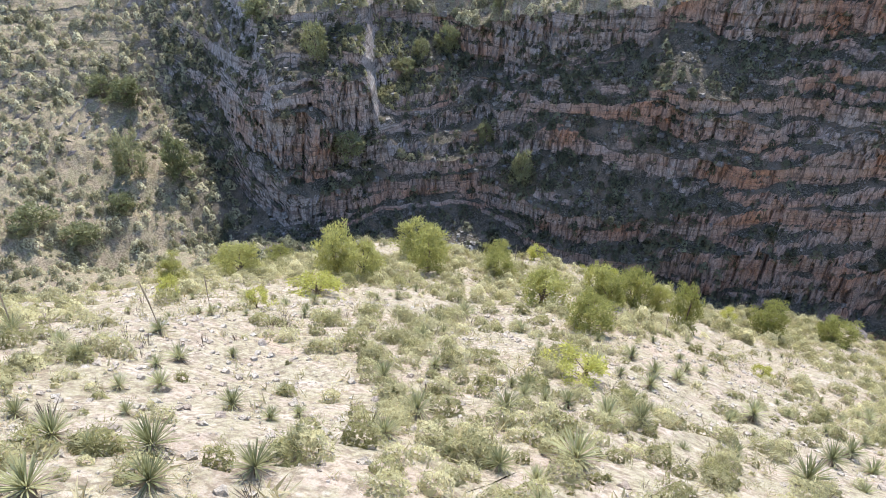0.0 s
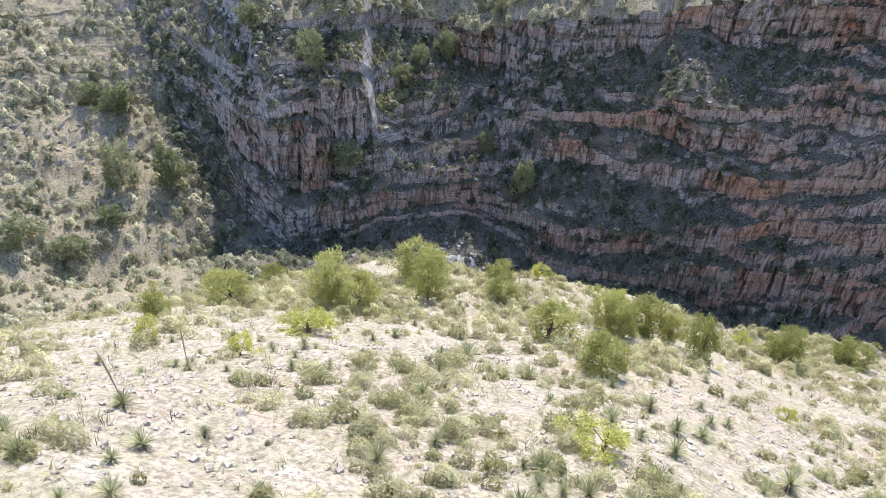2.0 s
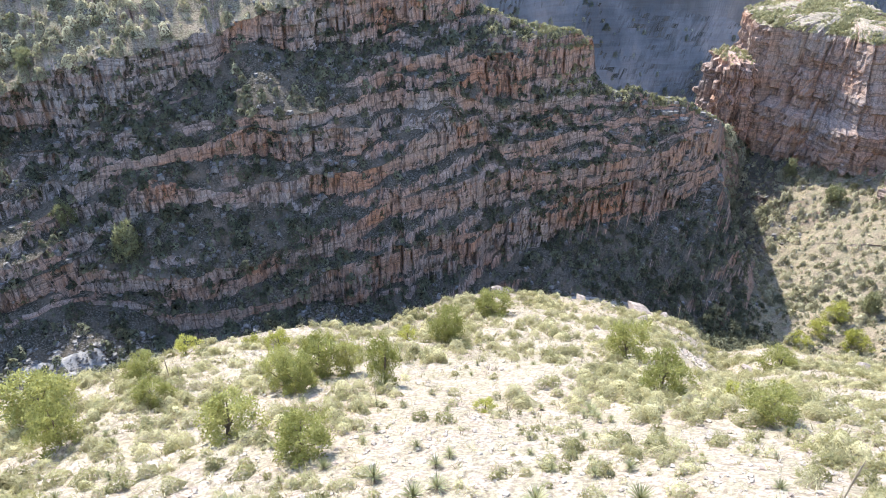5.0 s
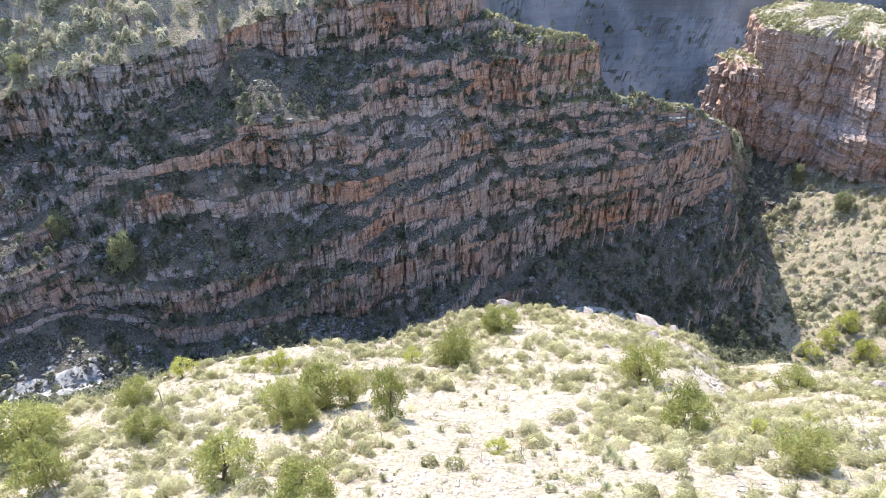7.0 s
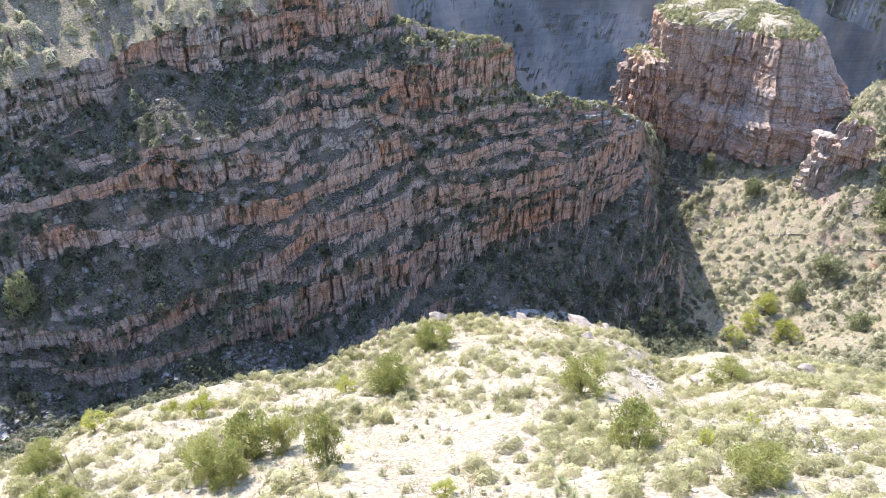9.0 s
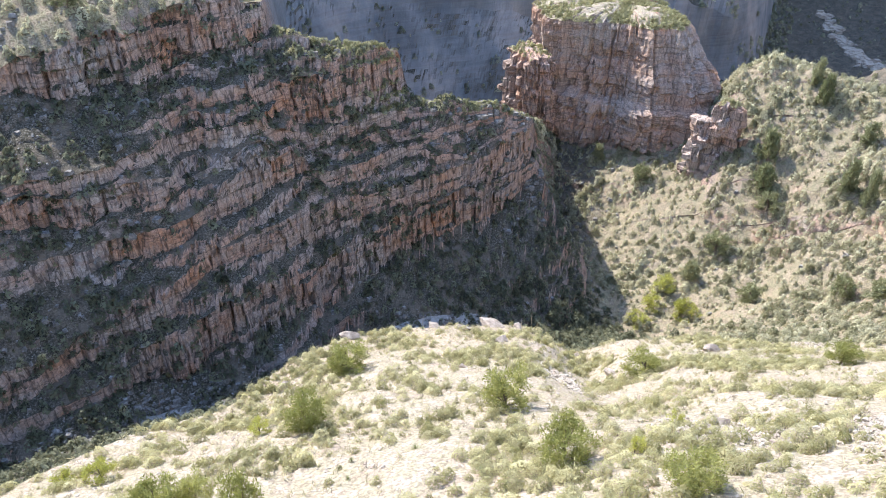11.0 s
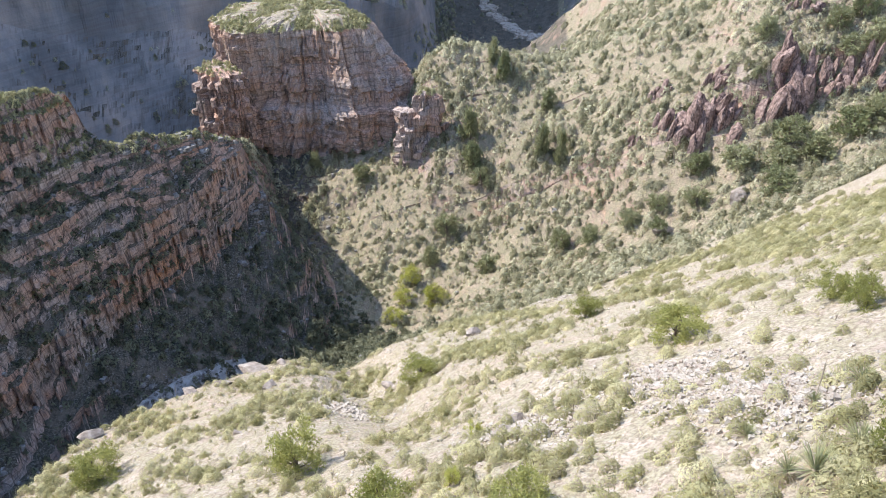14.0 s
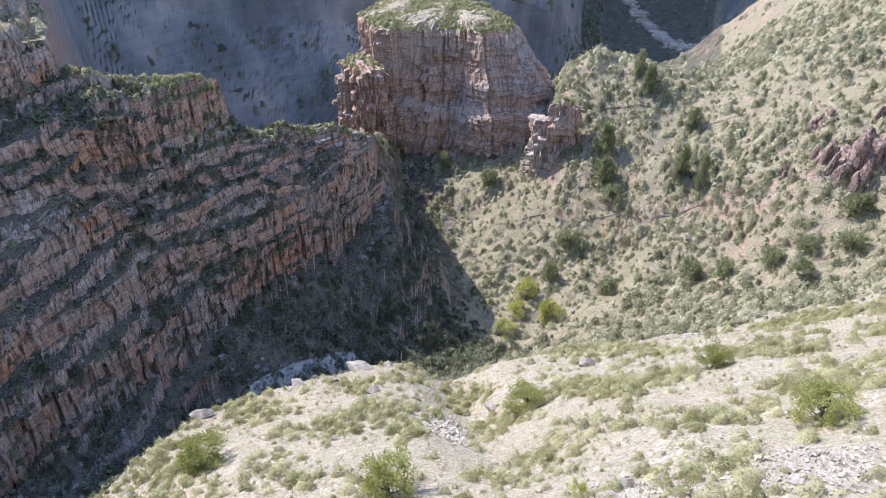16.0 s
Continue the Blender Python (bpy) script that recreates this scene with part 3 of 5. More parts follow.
def ramp(t, fac, stops):
    n = t.nodes.new("ShaderNodeValToRGB")
    e = n.color_ramp.elements
    while len(e) < len(stops):
        e.new(0.5)
    for el, (p, c) in zip(e, stops):
        el.position, el.color = p, (*c, 1) if len(c) == 3 else c
    t.links.new(fac, n.inputs[0])
    return n.outputs[0]


def mix(t, fac, a, b, how="MIX"):
    n = t.nodes.new("ShaderNodeMix")
    n.data_type, n.blend_type = "RGBA", how
    for sock, v in ((n.inputs[0], fac), (n.inputs[6], a), (n.inputs[7], b)):
        if hasattr(v, "links"):
            t.links.new(v, sock)
        elif isinstance(v, (int, float)):
            sock.default_value = v
        else:
            sock.default_value = (*v, 1)
    return n.outputs[2]


def bump(t, bsdf, h, strength, distance):
    n = add(t, "ShaderNodeBump", Strength=strength, Distance=distance)
    t.links.new(h, n.inputs["Height"])
    t.links.new(n.outputs[0], bsdf.inputs["Normal"])


def stretched(t, src, sx, sy, sz):
    n = t.nodes.new("ShaderNodeMapping")
    n.inputs["Scale"].default_value = (sx, sy, sz)
    t.links.new(src, n.inputs[0])
    return n.outputs[0]


def lines(t, fac, width, strength):
    """Thin marks along the level lines of a noise."""
    k = (strength,) * 3
    return ramp(t, fac, [(0.5 - width, (0, 0, 0)), (0.5 - 0.25 * width, k), (0.5 + 0.25 * width, k), (0.5 + width, (0, 0, 0))])


def rock_colour(t, pos, marks=1.0):
    """Banded, streaked canyon rock: grey weathered faces up the canyon, red and orange ones down it."""
    bands = noise_node(t, stretched(t, pos, 0.02, 0.02, 0.45), 1.0, 4, 0.6, 0.3)
    patch = noise_node(t, pos, 0.09, 6, 0.65)
    streak = noise_node(t, stretched(t, pos, 1.6, 1.6, 0.09), 1.0, 5, 0.6)
    grain = noise_node(t, pos, 3.0, 6, 0.7)
    grey = ramp(t, bands, [(0.34, (0.36, 0.32, 0.30)), (0.5, (0.58, 0.53, 0.50)), (0.66, (0.45, 0.345, 0.305))])
    a = ramp(t, patch, [(0.42, (0.46, 0.375, 0.335)), (0.54, (0.56, 0.37, 0.285)), (0.66, (0.68, 0.345, 0.195))])
    b = ramp(t, bands, [(0.34, (0.52, 0.43, 0.385)), (0.52, (0.57, 0.38, 0.295)), (0.68, (0.65, 0.34, 0.205))])
    sep = t.nodes.new("ShaderNodeSeparateXYZ")
    t.links.new(pos, sep.inputs[0])
    down = t.nodes.new("ShaderNodeMapRange")
    down.inputs["From Min"].default_value, down.inputs["From Max"].default_value = -115.0, 40.0
    t.links.new(sep.outputs["X"], down.inputs[0])
    red = t.nodes.new("ShaderNodeMath")
    red.operation, red.use_clamp = "MULTIPLY_ADD", True
    t.links.new(patch, red.inputs[0])
    red.inputs[1].default_value = 3.2
    shift = t.nodes.new("ShaderNodeMath")
    shift.inputs[1].default_value = -1.55
    t.links.new(down.outputs[0], shift.inputs[0])
    t.links.new(shift.outputs[0], red.inputs[2])
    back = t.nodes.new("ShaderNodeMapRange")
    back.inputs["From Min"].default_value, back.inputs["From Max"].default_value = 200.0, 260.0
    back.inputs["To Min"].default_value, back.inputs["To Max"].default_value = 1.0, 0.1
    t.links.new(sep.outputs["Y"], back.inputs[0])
    amount = t.nodes.new("ShaderNodeMath")
    amount.operation = "MULTIPLY"
    t.links.new(red.outputs[0], amount.inputs[0])
    t.links.new(back.outputs[0], amount.inputs[1])
    c = mix(t, amount.outputs[0], grey, mix(t, 0.5, a, b))
    cracks = noise_node(t, stretched(t, pos, 0.55, 0.55, 0.07), 1.0, 2, 0.5, 0.2)
    joints = noise_node(t, stretched(t, pos, 1.5, 1.5, 0.2), 1.0, 2, 0.5, 0.2)
    beds = noise_node(t, stretched(t, pos, 0.06, 0.06, 0.8), 1.0, 3, 0.5, 0.2)
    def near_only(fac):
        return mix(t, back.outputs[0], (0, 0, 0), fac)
    # the far side of the canyon: grey-green growth and bare reddish falls in broad patches, painted blue-grey as
    # distance haze
    hazed_growth = ramp(t, noise_node(t, stretched(t, pos, 0.035, 0.035, 0.022), 1.0, 6, 0.62), [(0.40, (0.085, 0.105, 0.12)), (0.52, (0.205, 0.222, 0.235)), (0.66, (0.42, 0.365, 0.335))])
    c = mix(t, back.outputs[0], mix(t, 0.85, c, hazed_growth), c)
    c = mix(t, near_only(ramp(t, grain, [(0.38, (0.5, 0.5, 0.5)), (0.6, (0, 0, 0))])), c, (0.13, 0.10, 0.09))
    c = mix(t, near_only(ramp(t, grain, [(0.56, (0, 0, 0)), (0.72, (0.6, 0.6, 0.6))])), c, (0.58, 0.53, 0.50))
    c = mix(t, near_only(lines(t, joints, 0.025, 0.5 * marks)), c, (0.06, 0.05, 0.045))
    c = mix(t, near_only(lines(t, cracks, 0.026, 0.62 * marks)), c, (0.035, 0.03, 0.028))
    c = mix(t, near_only(lines(t, beds, 0.03, 0.45)), c, (0.06, 0.05, 0.045))
    return mix(t, near_only(ramp(t, streak, [(0.48, (0, 0, 0)), (0.64, (0.34, 0.34, 0.34))])), c, (0.095, 0.078, 0.072)), grain, streak


def ground_material():
    m, t, bsdf, _ = nodes_of("canyon_ground")
    geo = t.nodes.new("ShaderNodeNewGeometry")
    pos = geo.outputs["Position"]
    big, mid = noise_node(t, pos, 0.06, 6, 0.6), noise_node(t, pos, 0.5, 6, 0.65)
    fine, peb = noise_node(t, pos, 4.0, 6, 0.7), noise_node(t, pos, 14.0, 4, 0.6)
    soil = ramp(t, mid, [(0.3, (0.31, 0.238, 0.188)), (0.5, (0.46, 0.372, 0.302)), (0.68, (0.56, 0.48, 0.412))])
    red = ramp(t, big, [(0.5, (0, 0, 0)), (0.62, (0.7, 0.7, 0.7))])
    soil = mix(t, red, soil, (0.47, 0.345, 0.272))
    grass = ramp(t, fine, [(0.3, (0.21, 0.185, 0.11)), (0.6, (0.37, 0.335, 0.22))])
    soil = mix(t, ramp(t, noise_node(t, pos, 0.9, 5, 0.7), [(0.40, (0, 0, 0)), (0.54, (0.85, 0.85, 0.85))]), soil, grass)
    vor = t.nodes.new("ShaderNodeTexVoronoi")
    vor.inputs["Scale"].default_value = 2.2
    t.links.new(pos, vor.inputs["Vector"])
    soil = mix(t, ramp(t, peb, [(0.42, (0, 0, 0)), (0.7, (0.5, 0.5, 0.5))]), soil, (0.52, 0.47, 0.41))
    soil = mix(t, ramp(t, vor.outputs["Distance"], [(0.12, (0.55, 0.55, 0.55)), (0.22, (0, 0, 0))]), soil, (0.52, 0.47, 0.41))
    # stony ground past the brink: grey-brown broken rock with the wall's shade painted in, soil only in patches
    at = add(t, "ShaderNodeAttribute")
    at.attribute_name = "tone"
    shaded_rubble = ramp(t, fine, [(0.40, (0.042, 0.039, 0.03)), (0.53, (0.10, 0.09, 0.07)), (0.70, (0.34, 0.31, 0.275))])
    shaded_rubble = mix(t, ramp(t, noise_node(t, pos, 0.25, 5, 0.65), [(0.46, (0, 0, 0)), (0.62, (0.75, 0.75, 0.75))]), shaded_rubble, (0.19, 0.155, 0.12))
    soil = mix(t, ramp(t, fine, [(0.41, (0.85, 0.85, 0.85)), (0.52, (0, 0, 0))]), soil, (0.24, 0.19, 0.14))
    soil = mix(t, ramp(t, at.outputs["Fac"], [(0.0, (0, 0, 0)), (0.3, (0.75, 0.75, 0.75))]), soil, mix(t, ramp(t, noise_node(t, pos, 0.45, 5, 0.7), [(0.44, (0, 0, 0)), (0.58, (0.75, 0.75, 0.75))]), ramp(t, fine, [(0.38, (0.12, 0.093, 0.062)), (0.62, (0.39, 0.32, 0.225))]), ramp(t, fine, [(0.38, (0.09, 0.088, 0.045)), (0.62, (0.29, 0.27, 0.165))])))
    soil = mix(t, ramp(t, at.outputs["Fac"], [(0.4, (0, 0, 0)), (0.9, (1, 1, 1))]), soil, shaded_rubble)
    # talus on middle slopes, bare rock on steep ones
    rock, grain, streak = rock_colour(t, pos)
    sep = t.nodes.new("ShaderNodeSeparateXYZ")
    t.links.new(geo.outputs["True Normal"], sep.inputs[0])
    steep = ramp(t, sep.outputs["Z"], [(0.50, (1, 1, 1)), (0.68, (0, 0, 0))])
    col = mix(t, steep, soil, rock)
    t.links.new(col, bsdf.inputs["Base Color"])
    bsdf.inputs["Roughness"].default_value = 0.95
    bsdf.inputs["Specular IOR Level"].default_value = 0.15
    s = t.nodes.new("ShaderNodeMath")
    s.operation = "ADD"
    t.links.new(fine, s.inputs[0])
    t.links.new(mid, s.inputs[1])
    bump(t, bsdf, s.outputs[0], 0.8, 0.25)
    return m


def rock_material(name, pale=False, grey=False, crag=False, bed=False, stone=False, lichen=0.0, marks=1.0):
    m, t, bsdf, _ = nodes_of(name)
    pos = t.nodes.new("ShaderNodeNewGeometry").outputs["Position"]
    if pale:
        g = noise_node(t, pos, 1.2, 7, 0.65)
        col = ramp(t, g, [(0.3, (0.18, 0.145, 0.12)), (0.5, (0.31, 0.26, 0.225)), (0.7, (0.46, 0.415, 0.37))])
        if bed:
            col = ramp(t, g, [(0.3, (0.19, 0.18, 0.17)), (0.5, (0.34, 0.325, 0.31)), (0.7, (0.48, 0.465, 0.45))])
        if stone:
            col = ramp(t, g, [(0.3, (0.33, 0.275, 0.225)), (0.5, (0.47, 0.41, 0.345)), (0.7, (0.59, 0.535, 0.47))])
        grain = noise_node(t, pos, 5.0, 6, 0.7)
        at = add(t, "ShaderNodeAttribute")
        at.attribute_name = "tone"
        col = mix(t, ramp(t, at.outputs["Fac"], [(0.8, (0, 0, 0)), (0.95, (0.5, 0.5, 0.5))]), col, (0.36, 0.27, 0.22))
    elif grey:
        grain = noise_node(t, pos, 2.0, 6, 0.7)
        col = ramp(t, grain, [(0.3, (0.09, 0.083, 0.078)), (0.5, (0.20, 0.185, 0.172)), (0.7, (0.40, 0.38, 0.36))])
    elif crag:
        grain = noise_node(t, pos, 1.6, 7, 0.7)
        col = ramp(t, grain, [(0.3, (0.09, 0.068, 0.06)), (0.5, (0.26, 0.175, 0.15)), (0.7, (0.48, 0.37, 0.325))])
        col = mix(t, lines(t, noise_node(t, stretched(t, pos, 1.0, 1.0, 0.25), 1.0, 3, 0.6, 0.3), 0.04, 0.8), col, (0.04, 0.03, 0.028))
    else:
        col, grain, _s = rock_colour(t, pos, marks)
        if lichen:                         # old faces, bleached and grown over with lichen
            col = mix(t, ramp(t, noise_node(t, stretched(t, pos, 0.5, 0.5, 0.12), 1.0, 5, 0.65), [(0.35, (0, 0, 0)), (0.6, (lichen,) * 3)]), col, (0.45, 0.375, 0.27))
    t.links.new(col, bsdf.inputs["Base Color"])
    bsdf.inputs["Roughness"].default_value = 0.92
    bsdf.inputs["Specular IOR Level"].default_value = 0.2
    bump(t, bsdf, grain, 0.9, 0.2)
    return m


def leaf_material(name, dark, light, through_light=0.35, by_object=False, lace=0.0):
    m, t, bsdf, out = nodes_of(name)
    geo = t.nodes.new("ShaderNodeNewGeometry")
    if by_object:
        fac = t.nodes.new("ShaderNodeObjectInfo").outputs["Random"]
    else:
        at = add(t, "ShaderNodeAttribute")
        at.attribute_name = "tone"
        fac = at.outputs["Fac"]
    n = noise_node(t, geo.outputs["Position"], 2.5, 3, 0.6)
    a = ramp(t, fac, [(0.0, dark), (1.0, light)])
    v = t.nodes.new("ShaderNodeHueSaturation")
    r = t.nodes.new("ShaderNodeMapRange")
    r.inputs["To Min"].default_value, r.inputs["To Max"].default_value = 0.72, 1.2
    t.links.new(geo.outputs["Random Per Island"], r.inputs[0])
    t.links.new(r.outputs[0], v.inputs["Value"])
    t.links.new(a, v.inputs["Color"])
    col = mix(t, ramp(t, n, [(0.45, (0, 0, 0)), (0.75, (0.45, 0.45, 0.45))]), v.outputs[0], tuple(0.5 * (p + q) * 1.15 for p, q in zip(light, (0.3, 0.26, 0.14))))
    t.links.new(col, bsdf.inputs["Base Color"])
    bsdf.inputs["Roughness"].default_value = 0.7
    bsdf.inputs["Specular IOR Level"].default_value = 0.25
    tr = t.nodes.new("ShaderNodeBsdfTranslucent")
    t.links.new(col, tr.inputs[0])
    mx = add(t, "ShaderNodeMixShader")
    mx.inputs[0].default_value = through_light
    t.links.new(bsdf.outputs[0], mx.inputs[1])
    t.links.new(tr.outputs[0], mx.inputs[2])
    if lace:                               # gaps between the leaves
        gap = noise_node(t, geo.outputs["Position"], lace, 2, 0.7)
        hole = ramp(t, gap, [(0.5, (0, 0, 0)), (0.51, (1, 1, 1))])
        bump(t, bsdf, gap, 1.0, 1.5 / lace)
        clear = t.nodes.new("ShaderNodeBsdfTransparent")
        ms = add(t, "ShaderNodeMixShader")
        t.links.new(hole, ms.inputs[0])
        t.links.new(mx.outputs[0], ms.inputs[1])
        t.links.new(clear.outputs[0], ms.inputs[2])
        t.links.new(ms.outputs[0], out.inputs[0])
    else:
        t.links.new(mx.outputs[0], out.inputs[0])
    return m


def bark_material(name, col):
    m, t, bsdf, _ = nodes_of(name)
    pos = t.nodes.new("ShaderNodeNewGeometry").outputs["Position"]
    n = noise_node(t, stretched(t, pos, 12, 12, 2), 1.0, 5, 0.6)
    t.links.new(ramp(t, n, [(0.3, tuple(0.5 * c for c in col)), (0.7, col)]), bsdf.inputs["Base Color"])
    bsdf.inputs["Roughness"].default_value = 0.95
    bump(t, bsdf, n, 0.6, 0.03)
    return m


M_GROUND = ground_material()
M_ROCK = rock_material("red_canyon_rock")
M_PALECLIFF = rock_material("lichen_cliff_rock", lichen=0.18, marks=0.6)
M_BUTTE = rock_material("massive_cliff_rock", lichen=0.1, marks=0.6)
M_PALE = rock_material("pale_weathered_stone", True)
M_GREY = rock_material("grey_talus", False, True)
M_JUNIPER = leaf_material("juniper_leaf", (0.27, 0.28, 0.085), (0.44, 0.435, 0.16), 0.55, True)
M_PINE = leaf_material("pine_leaf", (0.18, 0.20, 0.095), (0.33, 0.335, 0.19), 0.42, True)
M_BRIGHT = leaf_material("bright_leaf", (0.38, 0.39, 0.09), (0.55, 0.54, 0.16), 0.55, True)
M_SAGE = leaf_material("sage_leaf", (0.30, 0.288, 0.125), (0.68, 0.63, 0.385), 0.5, False, 9.0)
M_SCRUB = leaf_material("scrub_leaf", (0.165, 0.17, 0.085), (0.66, 0.625, 0.44), 0.4, False, 3.2)
# scrub leaf again with the canyon's shade put into its colour
M_SHADE = leaf_material("shaded_scrub_leaf", (0.075, 0.085, 0.052), (0.25, 0.255, 0.165), 0.3, False, 2.6)
M_GRASS = leaf_material("dry_grass", (0.42, 0.365, 0.205), (0.64, 0.57, 0.385), 0.45)
M_SOTOL = leaf_material("sotol_leaf", (0.25, 0.26, 0.13), (0.46, 0.46, 0.26), 0.42, True)
M_DEAD = leaf_material("dead_leaf", (0.24, 0.19, 0.14), (0.42, 0.34, 0.25), 0.25, True)
M_STALK = bark_material("dry_stalk", (0.46, 0.38, 0.28))
M_STONE = rock_material("pale_pebble", True, stone=True)
M_BED = rock_material("washed_bedrock", True, bed=True)
# bench scrub in sun-brightened colours, for lit shelves and the butte top
M_CAP = leaf_material("sunlit_scrub_leaf", (0.26, 0.26, 0.12), (0.52, 0.49, 0.29), 0.45, False, 3.5)
M_CRAG = rock_material("dark_crag_rock", False, False, True)
M_TWIG = bark_material("dead_twig", (0.17, 0.13, 0.10))
M_BARK = bark_material("juniper_bark", (0.22, 0.17, 0.13))

# ---- the land itself ----
TH = np.concatenate([np.arange(-180, -92, 3.0), np.arange(-92, -60, 0.3), np.arange(-60, 27, 0.15), np.arange(27, 78, 0.27), np.arange(78, 180.1, 3.0)])
R, Z = profile(TH)
ROWS = [115, 24, 10, 18, 8, 16, 14, 14, 10, 12, 9, 14, 10, 16, 13, 20, 26, 22, 16, 5]
SN, CS = np.sin(np.radians(TH)), np.cos(np.radians(TH))
rs, zs, seg = [], [], []
for j in range(ROWS[0]):
    rr = R[0] * (0.0001 + 0.9999 * (j / ROWS[0]))
    rs.append(rr)
    zs.append(near_height(PIVOT[0] + rr * SN, PIVOT[1] + rr * CS))
    seg.append(-1)
for k in range(len(R) - 1):
    for j in range(ROWS[k + 1]):
        f = j / ROWS[k + 1]
        if k == 0:
            fz = f ** 0.85                     # steep below the brink
        else:
            fz = f
        rs.append(R[k] + f * (R[k + 1] - R[k]))
        zs.append(Z[k] + fz * (Z[k + 1] - Z[k]))
        seg.append(k + (0.5 if 0 < j else 0))
rs.append(R[-1])
zs.append(Z[-1])
seg.append(99)
RS, ZS, SEG = np.array(rs).T, np.array(zs).T, np.array(seg)
ARC = np.radians(TH)[:, None] * np.minimum(np.maximum(RS, 60), 400)
PX, PY = PIVOT[0] + RS * SN[:, None], PIVOT[1] + RS * CS[:, None]
# loose ground
rough = np.clip((RS - R[0][:, None]) / 12, 0, 1)
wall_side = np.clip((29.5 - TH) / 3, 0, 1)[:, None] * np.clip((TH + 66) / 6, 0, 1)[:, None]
ZS += soil_bumps(PX, PY) * (1 + 0.9 * rough)
# the grown-over hillside beyond the hollow is rounded
soft_side = np.clip((TH - 32) / 4, 0, 1)[:, None] * ((RS > R[2][:, None] + 2) & (RS < R[15][:, None]))
for _ in range(16):
    S = ZS.copy()
    S[:, 1:-1] = (ZS[:, :-2] + 2 * ZS[:, 1:-1] + ZS[:, 2:]) / 4
    ZS = ZS + soft_side * (S - ZS)
# small broken ledges on the benches and slopes
open_slope = rough * np.clip((420 - RS) / 40, 0, 1)
step = 2.7
q = (ZS + 1.6 * fractal(PX / 22, PY / 22, 21, 3)) / step
fr = q - np.floor(q)
st = np.clip((fr - 0.42) / 0.22, 0, 1)
for k in CLIFFS:
    open_slope = open_slope * np.where((SEG >= k) & (SEG <= k + 0.5), 0.15, 1.0)[None, :] + (1 - np.clip((Z[k + 1] - Z[k]) / 3.0, 0, 1)[:, None]) * 0
mask = np.clip(fractal(PX / 13, PY / 13, 31, 3) * 2.2 - 0.1, 0, 1) * open_slope * (0.02 + 0.75 * wall_side)
ZS += mask * 0.75 * step * (st * st * (3 - 2 * st) - fr)
face = mask * np.exp(-((fr - 0.53) / 0.16) ** 2)
# shelves and upper slope that the sun reaches: their ground is painted paler
shelf = (np.exp(-(((PX - 13) / 8) ** 2 + ((PY - 123) / 4) ** 2)) + np.exp(-(((PX - 38) / 9) ** 2 + ((PY - 127) / 4) ** 2))) * (SEG >= 11)[None, :]
above = ((SEG >= 15) & (SEG < 16))[None, :] * ((TH > -62) & (TH < 3))[:, None]
# share of stony ground; also darkens the shaded wall and far valley floor
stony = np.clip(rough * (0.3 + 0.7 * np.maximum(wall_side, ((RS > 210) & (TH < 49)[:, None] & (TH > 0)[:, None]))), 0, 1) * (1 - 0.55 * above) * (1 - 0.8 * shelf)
ZS += 0.3 * rough * fractal(PX / 3.0, PY / 3.0, 25, 2)
# rock faces, jointed in columns and beds
out = blocks(ARC, ZS)
for k in CLIFFS:
    rise = np.clip((Z[k + 1] - Z[k] - 0.4) / 2.6, 0, 1)[:, None] * (1 - np.clip((TH - 23.2) / 2, 0, 1)[:, None] * (k < 16))
    inside = ((SEG >= k) & (SEG <= k + 0.5))[None, :]
    size = 1.0 if k < 16 else 1.6
    face = np.where(inside, np.maximum(face, rise * size * (0.3 + 0.7 * np.clip((Z[k + 1] - Z[k] - 2) / 7, 0, 1))[:, None]), face)
far_face = ((SEG >= 17) & (SEG <= 17.5))[None, :]
out = np.where(far_face, (9.0 * fractal(ARC / 38, ZS / 90, 81, 4) + 2.6 * fractal(ARC / 8, ZS / 16, 83, 3)) * np.clip((ZS - Z[17][:, None]) / 25, 0, 1), out)
RS2 = RS - out * face * 0.95 + 0.5 * open_slope * fractal(PX / 9, PY / 9, 41, 3)
PX, PY = PIVOT[0] + RS2 * SN[:, None], PIVOT[1] + RS2 * CS[:, None]
GRID = np.stack([PX, PY, ZS], 2)
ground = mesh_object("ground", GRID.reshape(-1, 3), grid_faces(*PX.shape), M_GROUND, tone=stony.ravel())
tagged(ground, "dry canyon land with pale stony slopes and red rock ledges", "ground", kind="structure")
FLAT = GRID.reshape(-1, 3)


def ground_at(x, y):
    """The height of the land at a place."""
    d = (FLAT[:, 0] - x) ** 2 + (FLAT[:, 1] - y) ** 2
    i = np.argpartition(d, 4)[:4]
    w = 1 / (d[i] + 0.02)
    return float((FLAT[i, 2] * w).sum() / w.sum())


# cells of the land, for scattering
_a = GRID[:-1, :-1]
_e1, _e2 = GRID[1:, :-1] - _a, GRID[:-1, 1:] - _a
_n = np.cross(_e1, _e2)
AREA = np.linalg.norm(_n, axis=2)
UPZ = np.abs(_n[:, :, 2]) / np.maximum(AREA, 1e-9)
CX, CY = _a[:, :, 0] + (_e1 + _e2)[:, :, 0] / 2, _a[:, :, 1] + (_e1 + _e2)[:, :, 1] / 2
CR = (RS[:-1, :-1] - R[0][:-1, None])            # metres past the brink
CTH = np.broadcast_to(TH[:-1, None], AREA.shape)
CSEG = np.broadcast_to(SEG[None, :-1], AREA.shape)


